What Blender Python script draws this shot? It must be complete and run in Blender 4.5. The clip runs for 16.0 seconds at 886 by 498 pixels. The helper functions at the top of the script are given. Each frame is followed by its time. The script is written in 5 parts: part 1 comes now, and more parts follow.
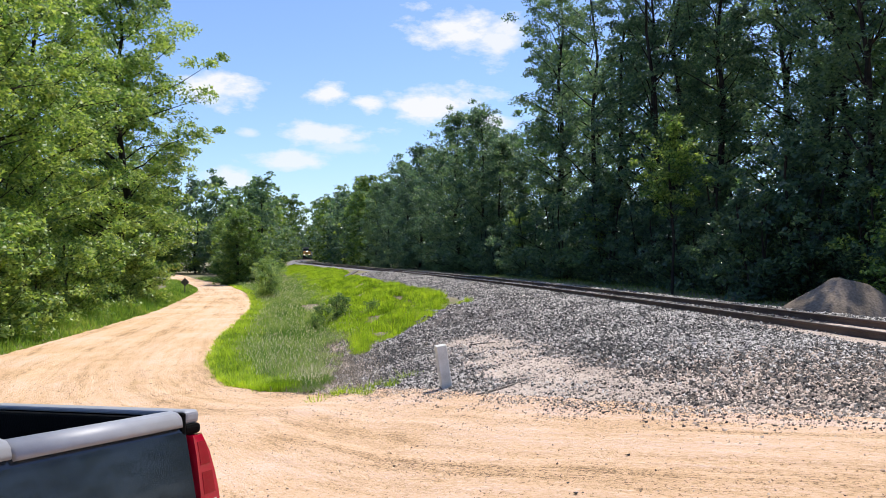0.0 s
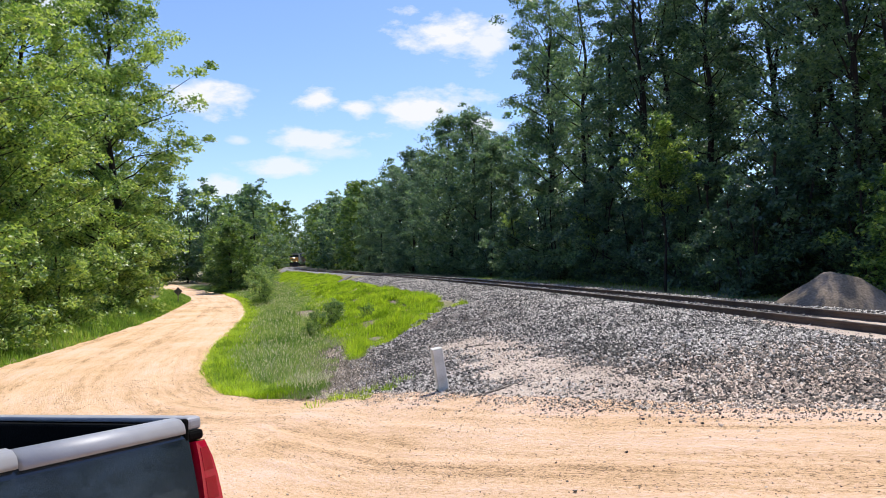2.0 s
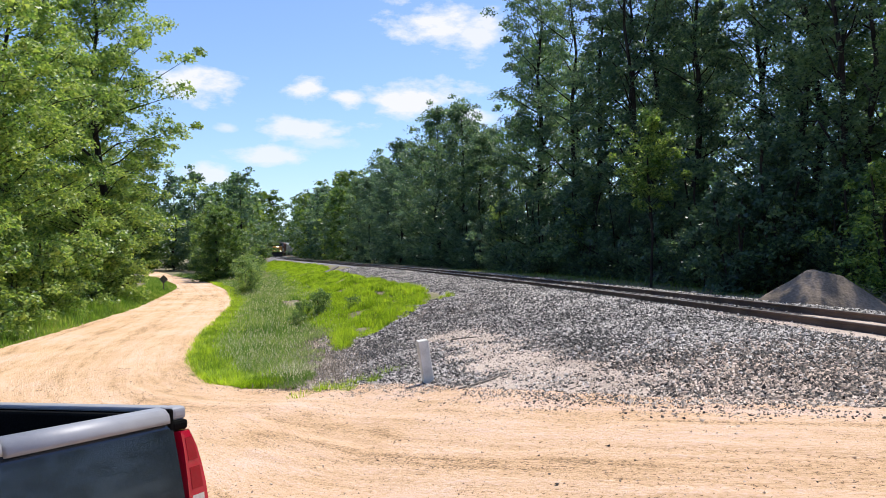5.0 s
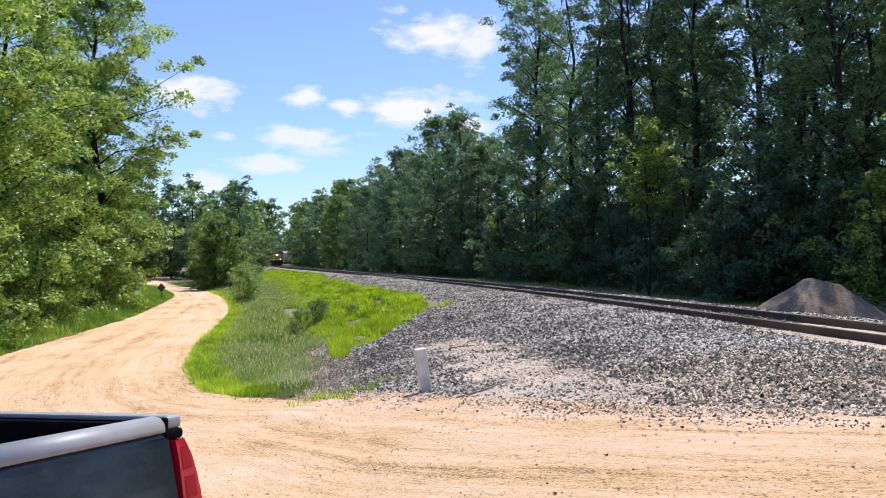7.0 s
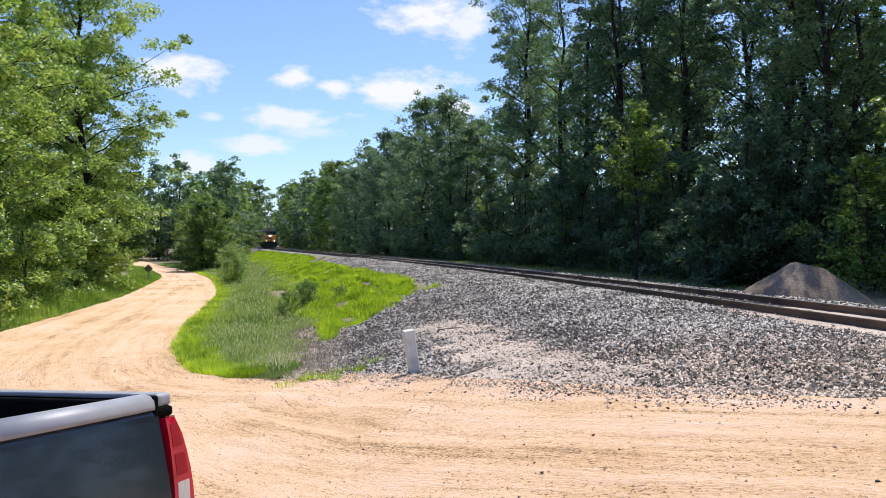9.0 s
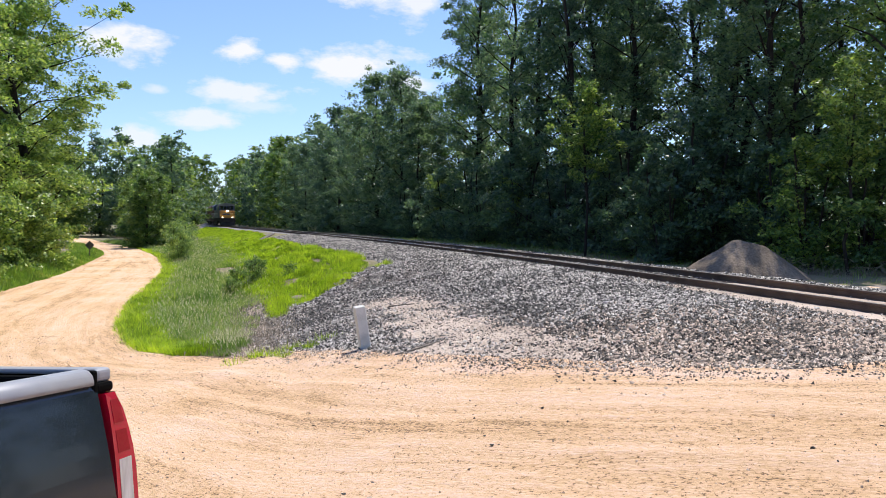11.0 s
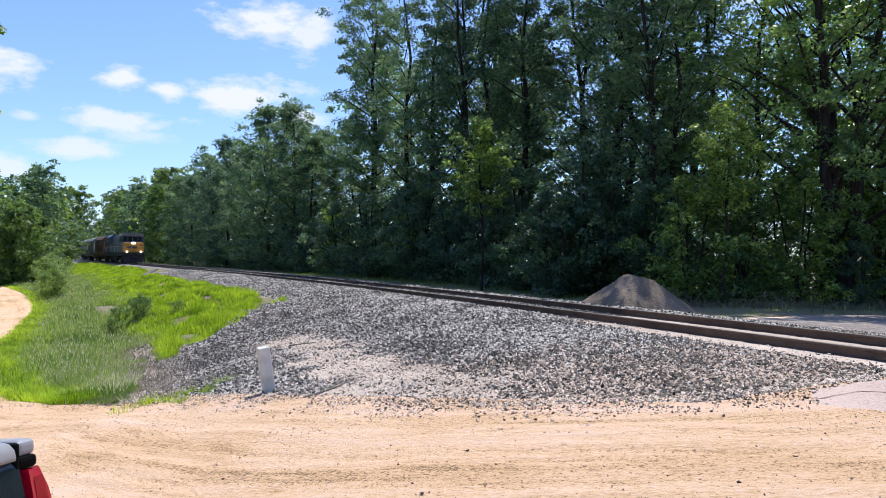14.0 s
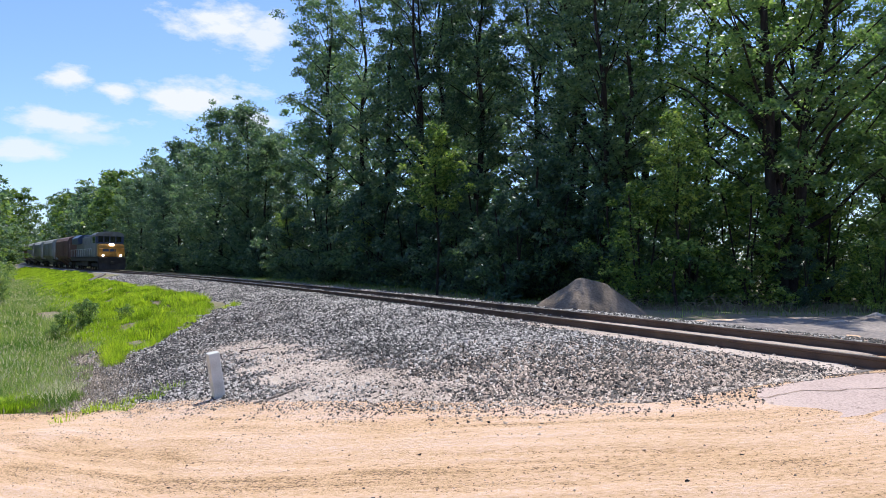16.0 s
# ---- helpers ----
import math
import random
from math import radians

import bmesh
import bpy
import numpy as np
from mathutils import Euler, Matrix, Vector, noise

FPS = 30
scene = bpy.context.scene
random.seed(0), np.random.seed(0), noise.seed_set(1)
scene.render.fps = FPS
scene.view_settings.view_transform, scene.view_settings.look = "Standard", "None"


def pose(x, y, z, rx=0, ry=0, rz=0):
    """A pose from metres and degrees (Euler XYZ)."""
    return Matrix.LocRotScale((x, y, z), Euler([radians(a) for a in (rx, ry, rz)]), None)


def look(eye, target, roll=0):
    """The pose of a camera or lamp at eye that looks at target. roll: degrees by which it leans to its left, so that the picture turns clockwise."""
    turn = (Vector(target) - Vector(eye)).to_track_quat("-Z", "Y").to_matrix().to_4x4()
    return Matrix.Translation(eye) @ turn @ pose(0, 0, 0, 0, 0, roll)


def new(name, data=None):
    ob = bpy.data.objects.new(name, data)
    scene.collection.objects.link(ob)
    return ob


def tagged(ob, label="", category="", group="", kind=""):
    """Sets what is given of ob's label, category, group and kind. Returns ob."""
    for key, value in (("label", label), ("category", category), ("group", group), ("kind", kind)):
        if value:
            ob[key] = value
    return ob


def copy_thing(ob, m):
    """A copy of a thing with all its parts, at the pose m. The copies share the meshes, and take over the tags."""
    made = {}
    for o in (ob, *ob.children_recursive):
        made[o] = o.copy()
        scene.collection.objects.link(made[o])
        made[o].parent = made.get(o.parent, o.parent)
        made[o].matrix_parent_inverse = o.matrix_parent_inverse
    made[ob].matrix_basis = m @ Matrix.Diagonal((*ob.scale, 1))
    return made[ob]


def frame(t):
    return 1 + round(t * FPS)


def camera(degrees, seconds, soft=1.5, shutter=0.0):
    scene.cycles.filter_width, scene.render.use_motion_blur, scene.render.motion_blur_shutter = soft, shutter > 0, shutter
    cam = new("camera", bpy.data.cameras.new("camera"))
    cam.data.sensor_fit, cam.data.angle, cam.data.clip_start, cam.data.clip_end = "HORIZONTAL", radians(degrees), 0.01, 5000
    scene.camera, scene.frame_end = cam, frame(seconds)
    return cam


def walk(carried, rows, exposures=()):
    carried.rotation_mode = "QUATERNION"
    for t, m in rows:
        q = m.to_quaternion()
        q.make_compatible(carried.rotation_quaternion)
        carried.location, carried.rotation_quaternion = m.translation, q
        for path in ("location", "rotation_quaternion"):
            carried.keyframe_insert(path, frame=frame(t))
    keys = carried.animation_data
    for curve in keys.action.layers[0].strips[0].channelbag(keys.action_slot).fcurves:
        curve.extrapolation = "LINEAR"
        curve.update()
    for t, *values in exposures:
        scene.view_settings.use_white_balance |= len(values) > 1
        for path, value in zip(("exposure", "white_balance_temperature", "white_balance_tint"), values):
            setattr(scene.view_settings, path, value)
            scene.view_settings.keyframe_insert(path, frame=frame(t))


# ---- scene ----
# the camera and its way: seconds, x, y, z, yaw, pitch, roll
PATH = [
    (0, 0.000, -0.000, 1.800, -0.000, 0.650, -0.000),
    (0.5, -0.014, -0.005, 1.798, -0.010, 0.729, 0.164),
    (1, -0.016, -0.025, 1.804, -0.008, 1.093, 0.542),
    (1.5, -0.017, -0.034, 1.805, -0.246, 1.175, 0.957),
    (2, -0.013, -0.030, 1.795, -0.540, 0.907, 1.318),
    (2.5, -0.008, -0.025, 1.792, -1.121, 0.341, 1.649),
    (3, 0.007, -0.038, 1.791, -1.688, -0.227, 1.772),
    (5.5, -0.011, -0.055, 1.807, -1.427, 0.539, 0.268),
    (6, -0.012, -0.059, 1.805, -1.355, 0.871, 0.311),
    (6.5, -0.007, -0.044, 1.802, -1.441, 1.023, 0.358),
    (7, -0.003, -0.046, 1.803, -1.661, 0.915, 0.388),
    (7.5, -0.005, -0.044, 1.805, -1.922, 0.681, 0.428),
    (8, -0.012, -0.051, 1.801, -2.183, 0.457, 0.290),
    (10.5, -0.005, -0.044, 1.777, -4.521, -2.034, -0.282),
    (11, -0.007, -0.017, 1.770, -6.406, -2.232, -0.195),
    (11.5, 0.039, 0.025, 1.808, -9.724, -1.800, -0.150),
    (12, -0.012, 0.108, 1.798, -16.017, 0.035, -0.159),
    (12.5, -0.160, 0.148, 1.813, -21.081, 1.241, 0.178),
    (13, -0.204, 0.179, 1.802, -19.492, 0.863, -0.028),
    (13.5, -0.218, 0.183, 1.798, -16.443, 0.537, 0.057),
    (14, -0.240, 0.161, 1.809, -14.911, 0.489, -0.122),
    (14.5, -0.241, 0.160, 1.808, -15.223, 0.718, -0.224),
    (15, -0.242, 0.141, 1.811, -16.292, 0.857, -0.189),
    (15.5, -0.204, 0.175, 1.790, -17.376, 0.908, -0.160),
    (16, -0.201, 0.192, 1.788, -18.374, 0.861, -0.101),
]

# seconds, stops, kelvin, tint
EXPOSURES = [(0, 0.16, 6500, 10), (12, 0.16, 6500, 10), (14, 0.14, 6150, 10), (16, 0.13, 6150, 10)]
cam = camera(62.73, 16.0, soft=0.35)
walk(cam, [(t, pose(x, y, z, 90 + p, r, w)) for t, x, y, z, w, p, r in PATH], EXPOSURES)

# ---- light ----
SUN_AZ, SUN_EL = radians(36), radians(66)          # azimuth from +y towards +x
sun = new("sun", bpy.data.lights.new("sun", "SUN"))
sun.data.energy, sun.data.angle, sun.data.color = 4.6, radians(0.53), (1.0, 0.95, 0.87)
to_sun = Vector((math.sin(SUN_AZ) * math.cos(SUN_EL), math.cos(SUN_AZ) * math.cos(SUN_EL), math.sin(SUN_EL)))
sun.matrix_world = look(to_sun * 60, (0, 0, 0))


def mnode(nt, op, a, b=None, c=None, clamp=False):
    n = nt.nodes.new("ShaderNodeMath")
    n.operation, n.use_clamp = op, clamp
    for i, v in enumerate((a, b, c)):
        if v is None:
            continue
        if isinstance(v, (int, float)):
            n.inputs[i].default_value = v
        else:
            nt.links.new(v, n.inputs[i])
    return n.outputs[0]


def build_world():
    world = bpy.data.worlds.new("sky")
    scene.world = world
    world.use_nodes = True
    nt = world.node_tree
    nt.nodes.clear()
    out = nt.nodes.new("ShaderNodeOutputWorld")
    bg = nt.nodes.new("ShaderNodeBackground")
    bg.inputs["Strength"].default_value = 0.12
    sky = nt.nodes.new("ShaderNodeTexSky")
    sky.sky_type, sky.sun_disc = "NISHITA", False
    sky.sun_elevation, sky.sun_rotation = SUN_EL, SUN_AZ
    sky.air_density, sky.dust_density, sky.ozone_density = 1.0, 0.6, 2.0
    tc = nt.nodes.new("ShaderNodeTexCoord")
    no = nt.nodes.new("ShaderNodeTexNoise")
    no.inputs["Scale"].default_value, no.inputs["Detail"].default_value, no.inputs["Roughness"].default_value = 13.0, 8.0, 0.62
    mp = nt.nodes.new("ShaderNodeMapping")
    mp.inputs["Scale"].default_value = (1, 1, 2.2)
    nt.links.new(tc.outputs["Generated"], mp.inputs["Vector"])
    nt.links.new(mp.outputs["Vector"], no.inputs["Vector"])
    sep = nt.nodes.new("ShaderNodeSeparateXYZ")
    nt.links.new(tc.outputs["Generated"], sep.inputs["Vector"])
    az = mnode(nt, "ARCTAN2", sep.outputs[0], sep.outputs[1])
    el = mnode(nt, "ARCSINE", sep.outputs[2])
    wob = mnode(nt, "MULTIPLY", mnode(nt, "SUBTRACT", no.outputs[0], 0.5), 3.1)
    total = None
    # azimuth, elevation, half width, half height in degrees, density
    for a, e, w, h, dens in CLOUDS:
        u = mnode(nt, "DIVIDE", mnode(nt, "SUBTRACT", az, radians(a)), radians(w))
        v = mnode(nt, "DIVIDE", mnode(nt, "SUBTRACT", el, radians(e)), radians(h))
        r = mnode(nt, "SQRT", mnode(nt, "ADD", mnode(nt, "MULTIPLY", u, u), mnode(nt, "MULTIPLY", v, v)))
        m = mnode(nt, "ADD", mnode(nt, "SUBTRACT", 1.0, r), wob)
        m = mnode(nt, "MULTIPLY", mnode(nt, "MULTIPLY", m, 1.5, clamp=True), dens)
        total = m if total is None else mnode(nt, "MAXIMUM", total, m)
    mix = nt.nodes.new("ShaderNodeMix")
    mix.data_type = "RGBA"
    nt.links.new(total, mix.inputs["Factor"])
    tint = nt.nodes.new("ShaderNodeMix")
    tint.data_type, tint.blend_type = "RGBA", "MULTIPLY"
    tint.inputs["Factor"].default_value = 1.0
    tint.inputs["B"].default_value = SKY_TINT
    nt.links.new(sky.outputs[0], tint.inputs["A"])
    nt.links.new(tint.outputs["Result"], mix.inputs["A"])
    mix.inputs["B"].default_value = (7.0, 7.15, 7.7, 1)
    nt.links.new(mix.outputs["Result"], bg.inputs["Color"])
    nt.links.new(bg.outputs[0], out.inputs["Surface"])


SKY_TINT = (1.04, 1.16, 1.49, 1)
CLOUDS = [(0.6, 17.6, 4.2, 1.8, 1.0), (4.7, 16.3, 2.5, 2.2, 0.9), (-8.9, 12.7, 1.9, 1.2, 1.0), (-6.0, 11.9, 1.8, 0.9, 1.0), (0.4, 12.1, 5.4, 1.4, 1.0), (3.2, 10.6, 2.6, 1.0, 0.85),
          (-9.2, 9.6, 4.4, 0.9, 0.85), (-7.4, 8.5, 2.6, 0.6, 0.5), (-11.3, 7.4, 4.0, 0.75, 0.8), (-17.4, 12.6, 3.1, 1.5, 1.0), (-16.3, 5.9, 2.2, 0.9, 0.8), (-14.9, 9.4, 0.9, 0.4, 0.6),
          (-27.5, 18.5, 3.5, 1.6, 0.8), (-40, 14, 6, 2, 0.8), (35, 20, 7, 2.4, 0.7), (70, 26, 8, 3, 0.7), (-80, 22, 9, 3, 0.7), (150, 20, 10, 3, 0.8), (-140, 17, 10, 3, 0.8)]
build_world()


# ---- materials ----
def mat(name, colours, scale=8.0, rough=0.8, metal=0.0, bump=0.0, bump_scale=60.0, island=0.0, per_object=0.0, translucent=0.0, stretch=(1, 1, 1), coat=0.0, spec=0.5,
        fine=0.35, emit=0.0, detail=5.0):
    """A surface of two or more colours, mixed by noise at two scales, in metres of the thing."""
    m = bpy.data.materials.new(name)
    m.use_nodes = True
    nt = m.node_tree
    bs = nt.nodes["Principled BSDF"]
    tc = nt.nodes.new("ShaderNodeTexCoord")
    mp = nt.nodes.new("ShaderNodeMapping")
    mp.inputs["Scale"].default_value = stretch
    nt.links.new(tc.outputs["Object"], mp.inputs["Vector"])
    big = nt.nodes.new("ShaderNodeTexNoise")
    big.inputs["Scale"].default_value, big.inputs["Detail"].default_value = scale, detail
    small = nt.nodes.new("ShaderNodeTexNoise")
    small.inputs["Scale"].default_value, small.inputs["Detail"].default_value = bump_scale, 3.0
    for n in (big, small):
        nt.links.new(mp.outputs[0], n.inputs["Vector"])
    fac = mnode(nt, "ADD", mnode(nt, "MULTIPLY", mnode(nt, "SUBTRACT", big.outputs[0], 0.5), 2.2), mnode(nt, "MULTIPLY", mnode(nt, "SUBTRACT", small.outputs[0], 0.5), fine * 2))
    fac = mnode(nt, "ADD", fac, 0.5)
    if island:
        g = nt.nodes.new("ShaderNodeNewGeometry")
        fac = mnode(nt, "ADD", fac, mnode(nt, "MULTIPLY", mnode(nt, "SUBTRACT", g.outputs["Random Per Island"], 0.5), island))
    if per_object:
        o = nt.nodes.new("ShaderNodeObjectInfo")
        fac = mnode(nt, "ADD", fac, mnode(nt, "MULTIPLY", mnode(nt, "SUBTRACT", o.outputs["Random"], 0.5), per_object))
    ramp = nt.nodes.new("ShaderNodeValToRGB")
    el = ramp.color_ramp.elements
    while len(el) < len(colours):
        el.new(0.5)
    for i, c in enumerate(colours):
        el[i].position, el[i].color = i / max(1, len(colours) - 1), (*c, 1)
    nt.links.new(fac, ramp.inputs[0])
    nt.links.new(ramp.outputs[0], bs.inputs["Base Color"])
    bs.inputs["Roughness"].default_value, bs.inputs["Metallic"].default_value = rough, metal
    bs.inputs["Specular IOR Level"].default_value, bs.inputs["Coat Weight"].default_value = spec, coat
    bs.inputs["Coat Roughness"].default_value = 0.05
    if bump:
        b = nt.nodes.new("ShaderNodeBump")
        b.inputs["Strength"].default_value, b.inputs["Distance"].default_value = bump, 0.02
        nt.links.new(small.outputs[0], b.inputs["Height"])
        nt.links.new(b.outputs[0], bs.inputs["Normal"])
    if emit:
        nt.links.new(ramp.outputs[0], bs.inputs["Emission Color"])
        bs.inputs["Emission Strength"].default_value = emit
    if translucent:
        tr = nt.nodes.new("ShaderNodeBsdfTranslucent")
        mx = nt.nodes.new("ShaderNodeMixShader")
        mx.inputs[0].default_value = translucent
        thru = nt.nodes.new("ShaderNodeMix")
        thru.data_type, thru.blend_type = "RGBA", "MULTIPLY"
        thru.inputs["Factor"].default_value, thru.inputs["B"].default_value = 1.0, (2.0, 2.0, 1.2, 1)
        nt.links.new(ramp.outputs[0], thru.inputs["A"])
        nt.links.new(thru.outputs["Result"], tr.inputs["Color"])
        nt.links.new(bs.outputs[0], mx.inputs[1])
        nt.links.new(tr.outputs[0], mx.inputs[2])
        nt.links.new(mx.outputs[0], nt.nodes["Material Output"].inputs["Surface"])
    return m


M_SOIL = mat("soil", [(0.17, 0.13, 0.085), (0.27, 0.21, 0.145), (0.21, 0.185, 0.09), (0.15, 0.18, 0.05)], 0.6, 0.95, bump=0.9, bump_scale=9, fine=1.3)
def dirt_material():
    """Packed dirt: streaks that follow the wheels (the sheet's own coordinates: across, along), blotches and crumbs."""
    m = mat("dirt_road", [(0.17, 0.10, 0.052), (0.47, 0.285, 0.13), (0.65, 0.41, 0.222), (0.73, 0.485, 0.305), (0.75, 0.535, 0.40)], 0.35, 0.95, fine=0.35, bump_scale=30)
    nt = m.node_tree
    bs = nt.nodes["Principled BSDF"]
    ramp = bs.inputs["Base Color"].links[0].from_node
    blotch = ramp.inputs[0].links[0].from_socket
    uv = nt.nodes.new("ShaderNodeUVMap")
    def streak(sx, sy, detail, rough=0.6):
        mp = nt.nodes.new("ShaderNodeMapping")
        mp.inputs["Scale"].default_value = (sx, sy, 1)
        nt.links.new(uv.outputs[0], mp.inputs["Vector"])
        n = nt.nodes.new("ShaderNodeTexNoise")
        n.inputs["Scale"].default_value, n.inputs["Detail"].default_value, n.inputs["Roughness"].default_value = 1.0, detail, rough
        nt.links.new(mp.outputs[0], n.inputs["Vector"])
        return n.outputs[0]
    s1, s2, s3 = streak(1.7, 0.10, 3.0), streak(6.0, 1.1, 6.0, 0.75), streak(30.0, 12.0, 5.0, 0.8)
    fac = mnode(nt, "ADD", mnode(nt, "MULTIPLY", mnode(nt, "SUBTRACT", s1, 0.5), 0.85), mnode(nt, "MULTIPLY", mnode(nt, "SUBTRACT", s2, 0.5), 0.95))
    fac = mnode(nt, "ADD", fac, mnode(nt, "MULTIPLY", mnode(nt, "SUBTRACT", s3, 0.5), 1.7))
    fac = mnode(nt, "ADD", mnode(nt, "MULTIPLY", mnode(nt, "SUBTRACT", blotch, 0.5), 0.55), mnode(nt, "ADD", fac, 0.66))
    speck = nt.nodes.new("ShaderNodeTexNoise")
    speck.inputs["Scale"].default_value, speck.inputs["Detail"].default_value, speck.inputs["Roughness"].default_value = 34.0, 4.0, 0.7
    tc = nt.nodes.new("ShaderNodeTexCoord")
    nt.links.new(tc.outputs["Object"], speck.inputs["Vector"])
    gather = mnode(nt, "ADD", mnode(nt, "MULTIPLY", mnode(nt, "SUBTRACT", s1, 0.5), -0.35), mnode(nt, "MULTIPLY", mnode(nt, "SUBTRACT", s2, 0.5), -0.3))
    dark = mnode(nt, "MULTIPLY", mnode(nt, "SUBTRACT", mnode(nt, "ADD", speck.outputs[0], gather), 0.585), 9.0, clamp=True)
    fac = mnode(nt, "SUBTRACT", fac, mnode(nt, "MULTIPLY", dark, 1.15))
    nt.links.new(fac, ramp.inputs[0])
    height = mnode(nt, "ADD", mnode(nt, "MULTIPLY", s2, 0.7), mnode(nt, "MULTIPLY", s3, 0.5))
    bp = nt.nodes.new("ShaderNodeBump")
    bp.inputs["Strength"].default_value, bp.inputs["Distance"].default_value = 0.8, 0.06
    nt.links.new(height, bp.inputs["Height"])
    nt.links.new(bp.outputs[0], bs.inputs["Normal"])
    return m


M_DIRT = dirt_material()
# near-black bed: shade in the gaps between stones is put into its colour
M_GRAVEL = mat("gravel_bed", [(0.025, 0.022, 0.02), (0.08, 0.068, 0.06), (0.26, 0.21, 0.175)], 1.4, 0.95, bump=1.0, bump_scale=24, fine=1.5)
M_DUST = mat("road_dust", [(0.34, 0.265, 0.205), (0.50, 0.395, 0.31), (0.64, 0.52, 0.42)], 0.7, 0.95, bump=0.8, bump_scale=30, fine=1.0)
M_STONE = mat("ballast_stone", [(0.013, 0.0125, 0.012), (0.038, 0.036, 0.034), (0.135, 0.124, 0.114), (0.48, 0.44, 0.40)], 0.6, 0.75, island=1.9, bump_scale=40)
M_STONE_BROWN = mat("soil_stained_stone", [(0.017, 0.0125, 0.010), (0.05, 0.035, 0.026), (0.13, 0.092, 0.068), (0.46, 0.35, 0.27)], 0.6, 0.7, island=1.8, bump_scale=40)
# earth colour darkened and greyed to hold the wood's shade
M_LOT = mat("shaded_earth", [(0.10, 0.085, 0.072), (0.19, 0.16, 0.14), (0.27, 0.23, 0.20), (0.40, 0.33, 0.27)], 0.35, 0.95, bump=0.8, bump_scale=14, fine=0.9, stretch=(0.5, 1.6, 1))
M_STONE_DUSTY = mat("dusty_stone", [(0.12, 0.10, 0.084), (0.35, 0.29, 0.24), (0.58, 0.48, 0.40), (0.66, 0.55, 0.45)], 0.6, 0.9, island=1.7, bump_scale=40)
M_FARSTONE = mat("far_ballast", [(0.07, 0.068, 0.066), (0.20, 0.19, 0.18), (0.36, 0.33, 0.30)], 1.5, 0.9, bump=1.0, bump_scale=9, fine=1.6)
M_CRUMB = mat("road_crumb", [(0.13, 0.088, 0.06), (0.26, 0.18, 0.125), (0.44, 0.32, 0.23)], 0.8, 0.9, island=1.2)
M_ASPHALT = mat("dusty_asphalt", [(0.34, 0.25, 0.205), (0.50, 0.37, 0.305), (0.58, 0.435, 0.36), (0.62, 0.465, 0.36)], 0.7, 0.95, bump=0.6, bump_scale=45, fine=0.9)
M_RAIL = mat("rusty_rail", [(0.07, 0.045, 0.035), (0.12, 0.08, 0.06), (0.16, 0.105, 0.075)], 2.0, 0.75, metal=0.3, bump=0.2, bump_scale=60)
M_RAILTOP = mat("worn_rail_top", [(0.5, 0.48, 0.46), (0.62, 0.6, 0.58)], 3.0, 0.28, metal=1.0)
M_TIE = mat("weathered_tie", [(0.07, 0.06, 0.055), (0.14, 0.12, 0.10), (0.2, 0.17, 0.15)], 3.0, 0.9, bump=0.5, bump_scale=30, stretch=(0.3, 3, 3))
M_BARK = mat("bark", [(0.012, 0.010, 0.008), (0.03, 0.025, 0.02), (0.055, 0.046, 0.038)], 3.0, 0.95, bump=0.8, bump_scale=18, stretch=(2, 2, 0.4), spec=0.2)
# blue raised in this green for the sky's sheen and haze over leaves
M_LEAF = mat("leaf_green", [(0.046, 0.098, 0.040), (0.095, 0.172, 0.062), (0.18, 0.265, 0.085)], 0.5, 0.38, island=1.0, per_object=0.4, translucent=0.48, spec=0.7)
# brighter copy of the green, with sunlight put into the colour
M_LEAF_SUNNY = mat("leaf_sunny", [(0.058, 0.122, 0.030), (0.17, 0.262, 0.060), (0.37, 0.45, 0.12)], 0.5, 0.42, island=1.15, per_object=0.3, translucent=0.38, spec=0.5)
M_LEAF_WARM = mat("leaf_warm_green", [(0.046, 0.092, 0.024), (0.10, 0.165, 0.040), (0.20, 0.27, 0.062)], 0.5, 0.45, island=1.0, per_object=0.5, translucent=0.44, spec=0.45)
# darker bluish copy: the wood's shade and sky sheen put into the colour
M_LEAF_SHADE = mat("leaf_shade", [(0.040, 0.084, 0.056), (0.084, 0.146, 0.090), (0.175, 0.255, 0.125)], 0.5, 0.38, island=1.1, per_object=0.5, translucent=0.44, spec=0.6)
M_GRASS = mat("grass_blade", [(0.09, 0.17, 0.025), (0.17, 0.28, 0.04), (0.28, 0.33, 0.08)], 0.6, 0.6, island=0.8, translucent=0.45)
M_TALL = mat("tall_grass_blade", [(0.075, 0.155, 0.024), (0.165, 0.27, 0.055), (0.33, 0.38, 0.15)], 0.5, 0.6, island=1.2, translucent=0.42)
M_WEED = mat("lush_weed", [(0.105, 0.18, 0.012), (0.27, 0.385, 0.024), (0.43, 0.51, 0.05)], 0.9, 0.55, island=0.9, translucent=0.45)
M_SEED = mat("grass_seed_head", [(0.30, 0.30, 0.17), (0.50, 0.47, 0.31), (0.62, 0.58, 0.42)], 0.8, 0.8, island=1.0, translucent=0.25)
M_DRY = mat("dry_brush", [(0.22, 0.18, 0.13), (0.36, 0.30, 0.22)], 2.0, 0.9, island=0.6)
M_WHITE = mat("weathered_white", [(0.46, 0.46, 0.41), (0.60, 0.60, 0.54), (0.68, 0.68, 0.62)], 5.0, 0.8, bump=0.25, bump_scale=60)
M_SIGN = mat("sign_back", [(0.10, 0.095, 0.085), (0.17, 0.16, 0.14)], 4.0, 0.6, metal=0.4)
M_WOODPOST = mat("grey_wood", [(0.12, 0.10, 0.08), (0.2, 0.17, 0.14)], 6.0, 0.9, stretch=(1, 1, 0.2))
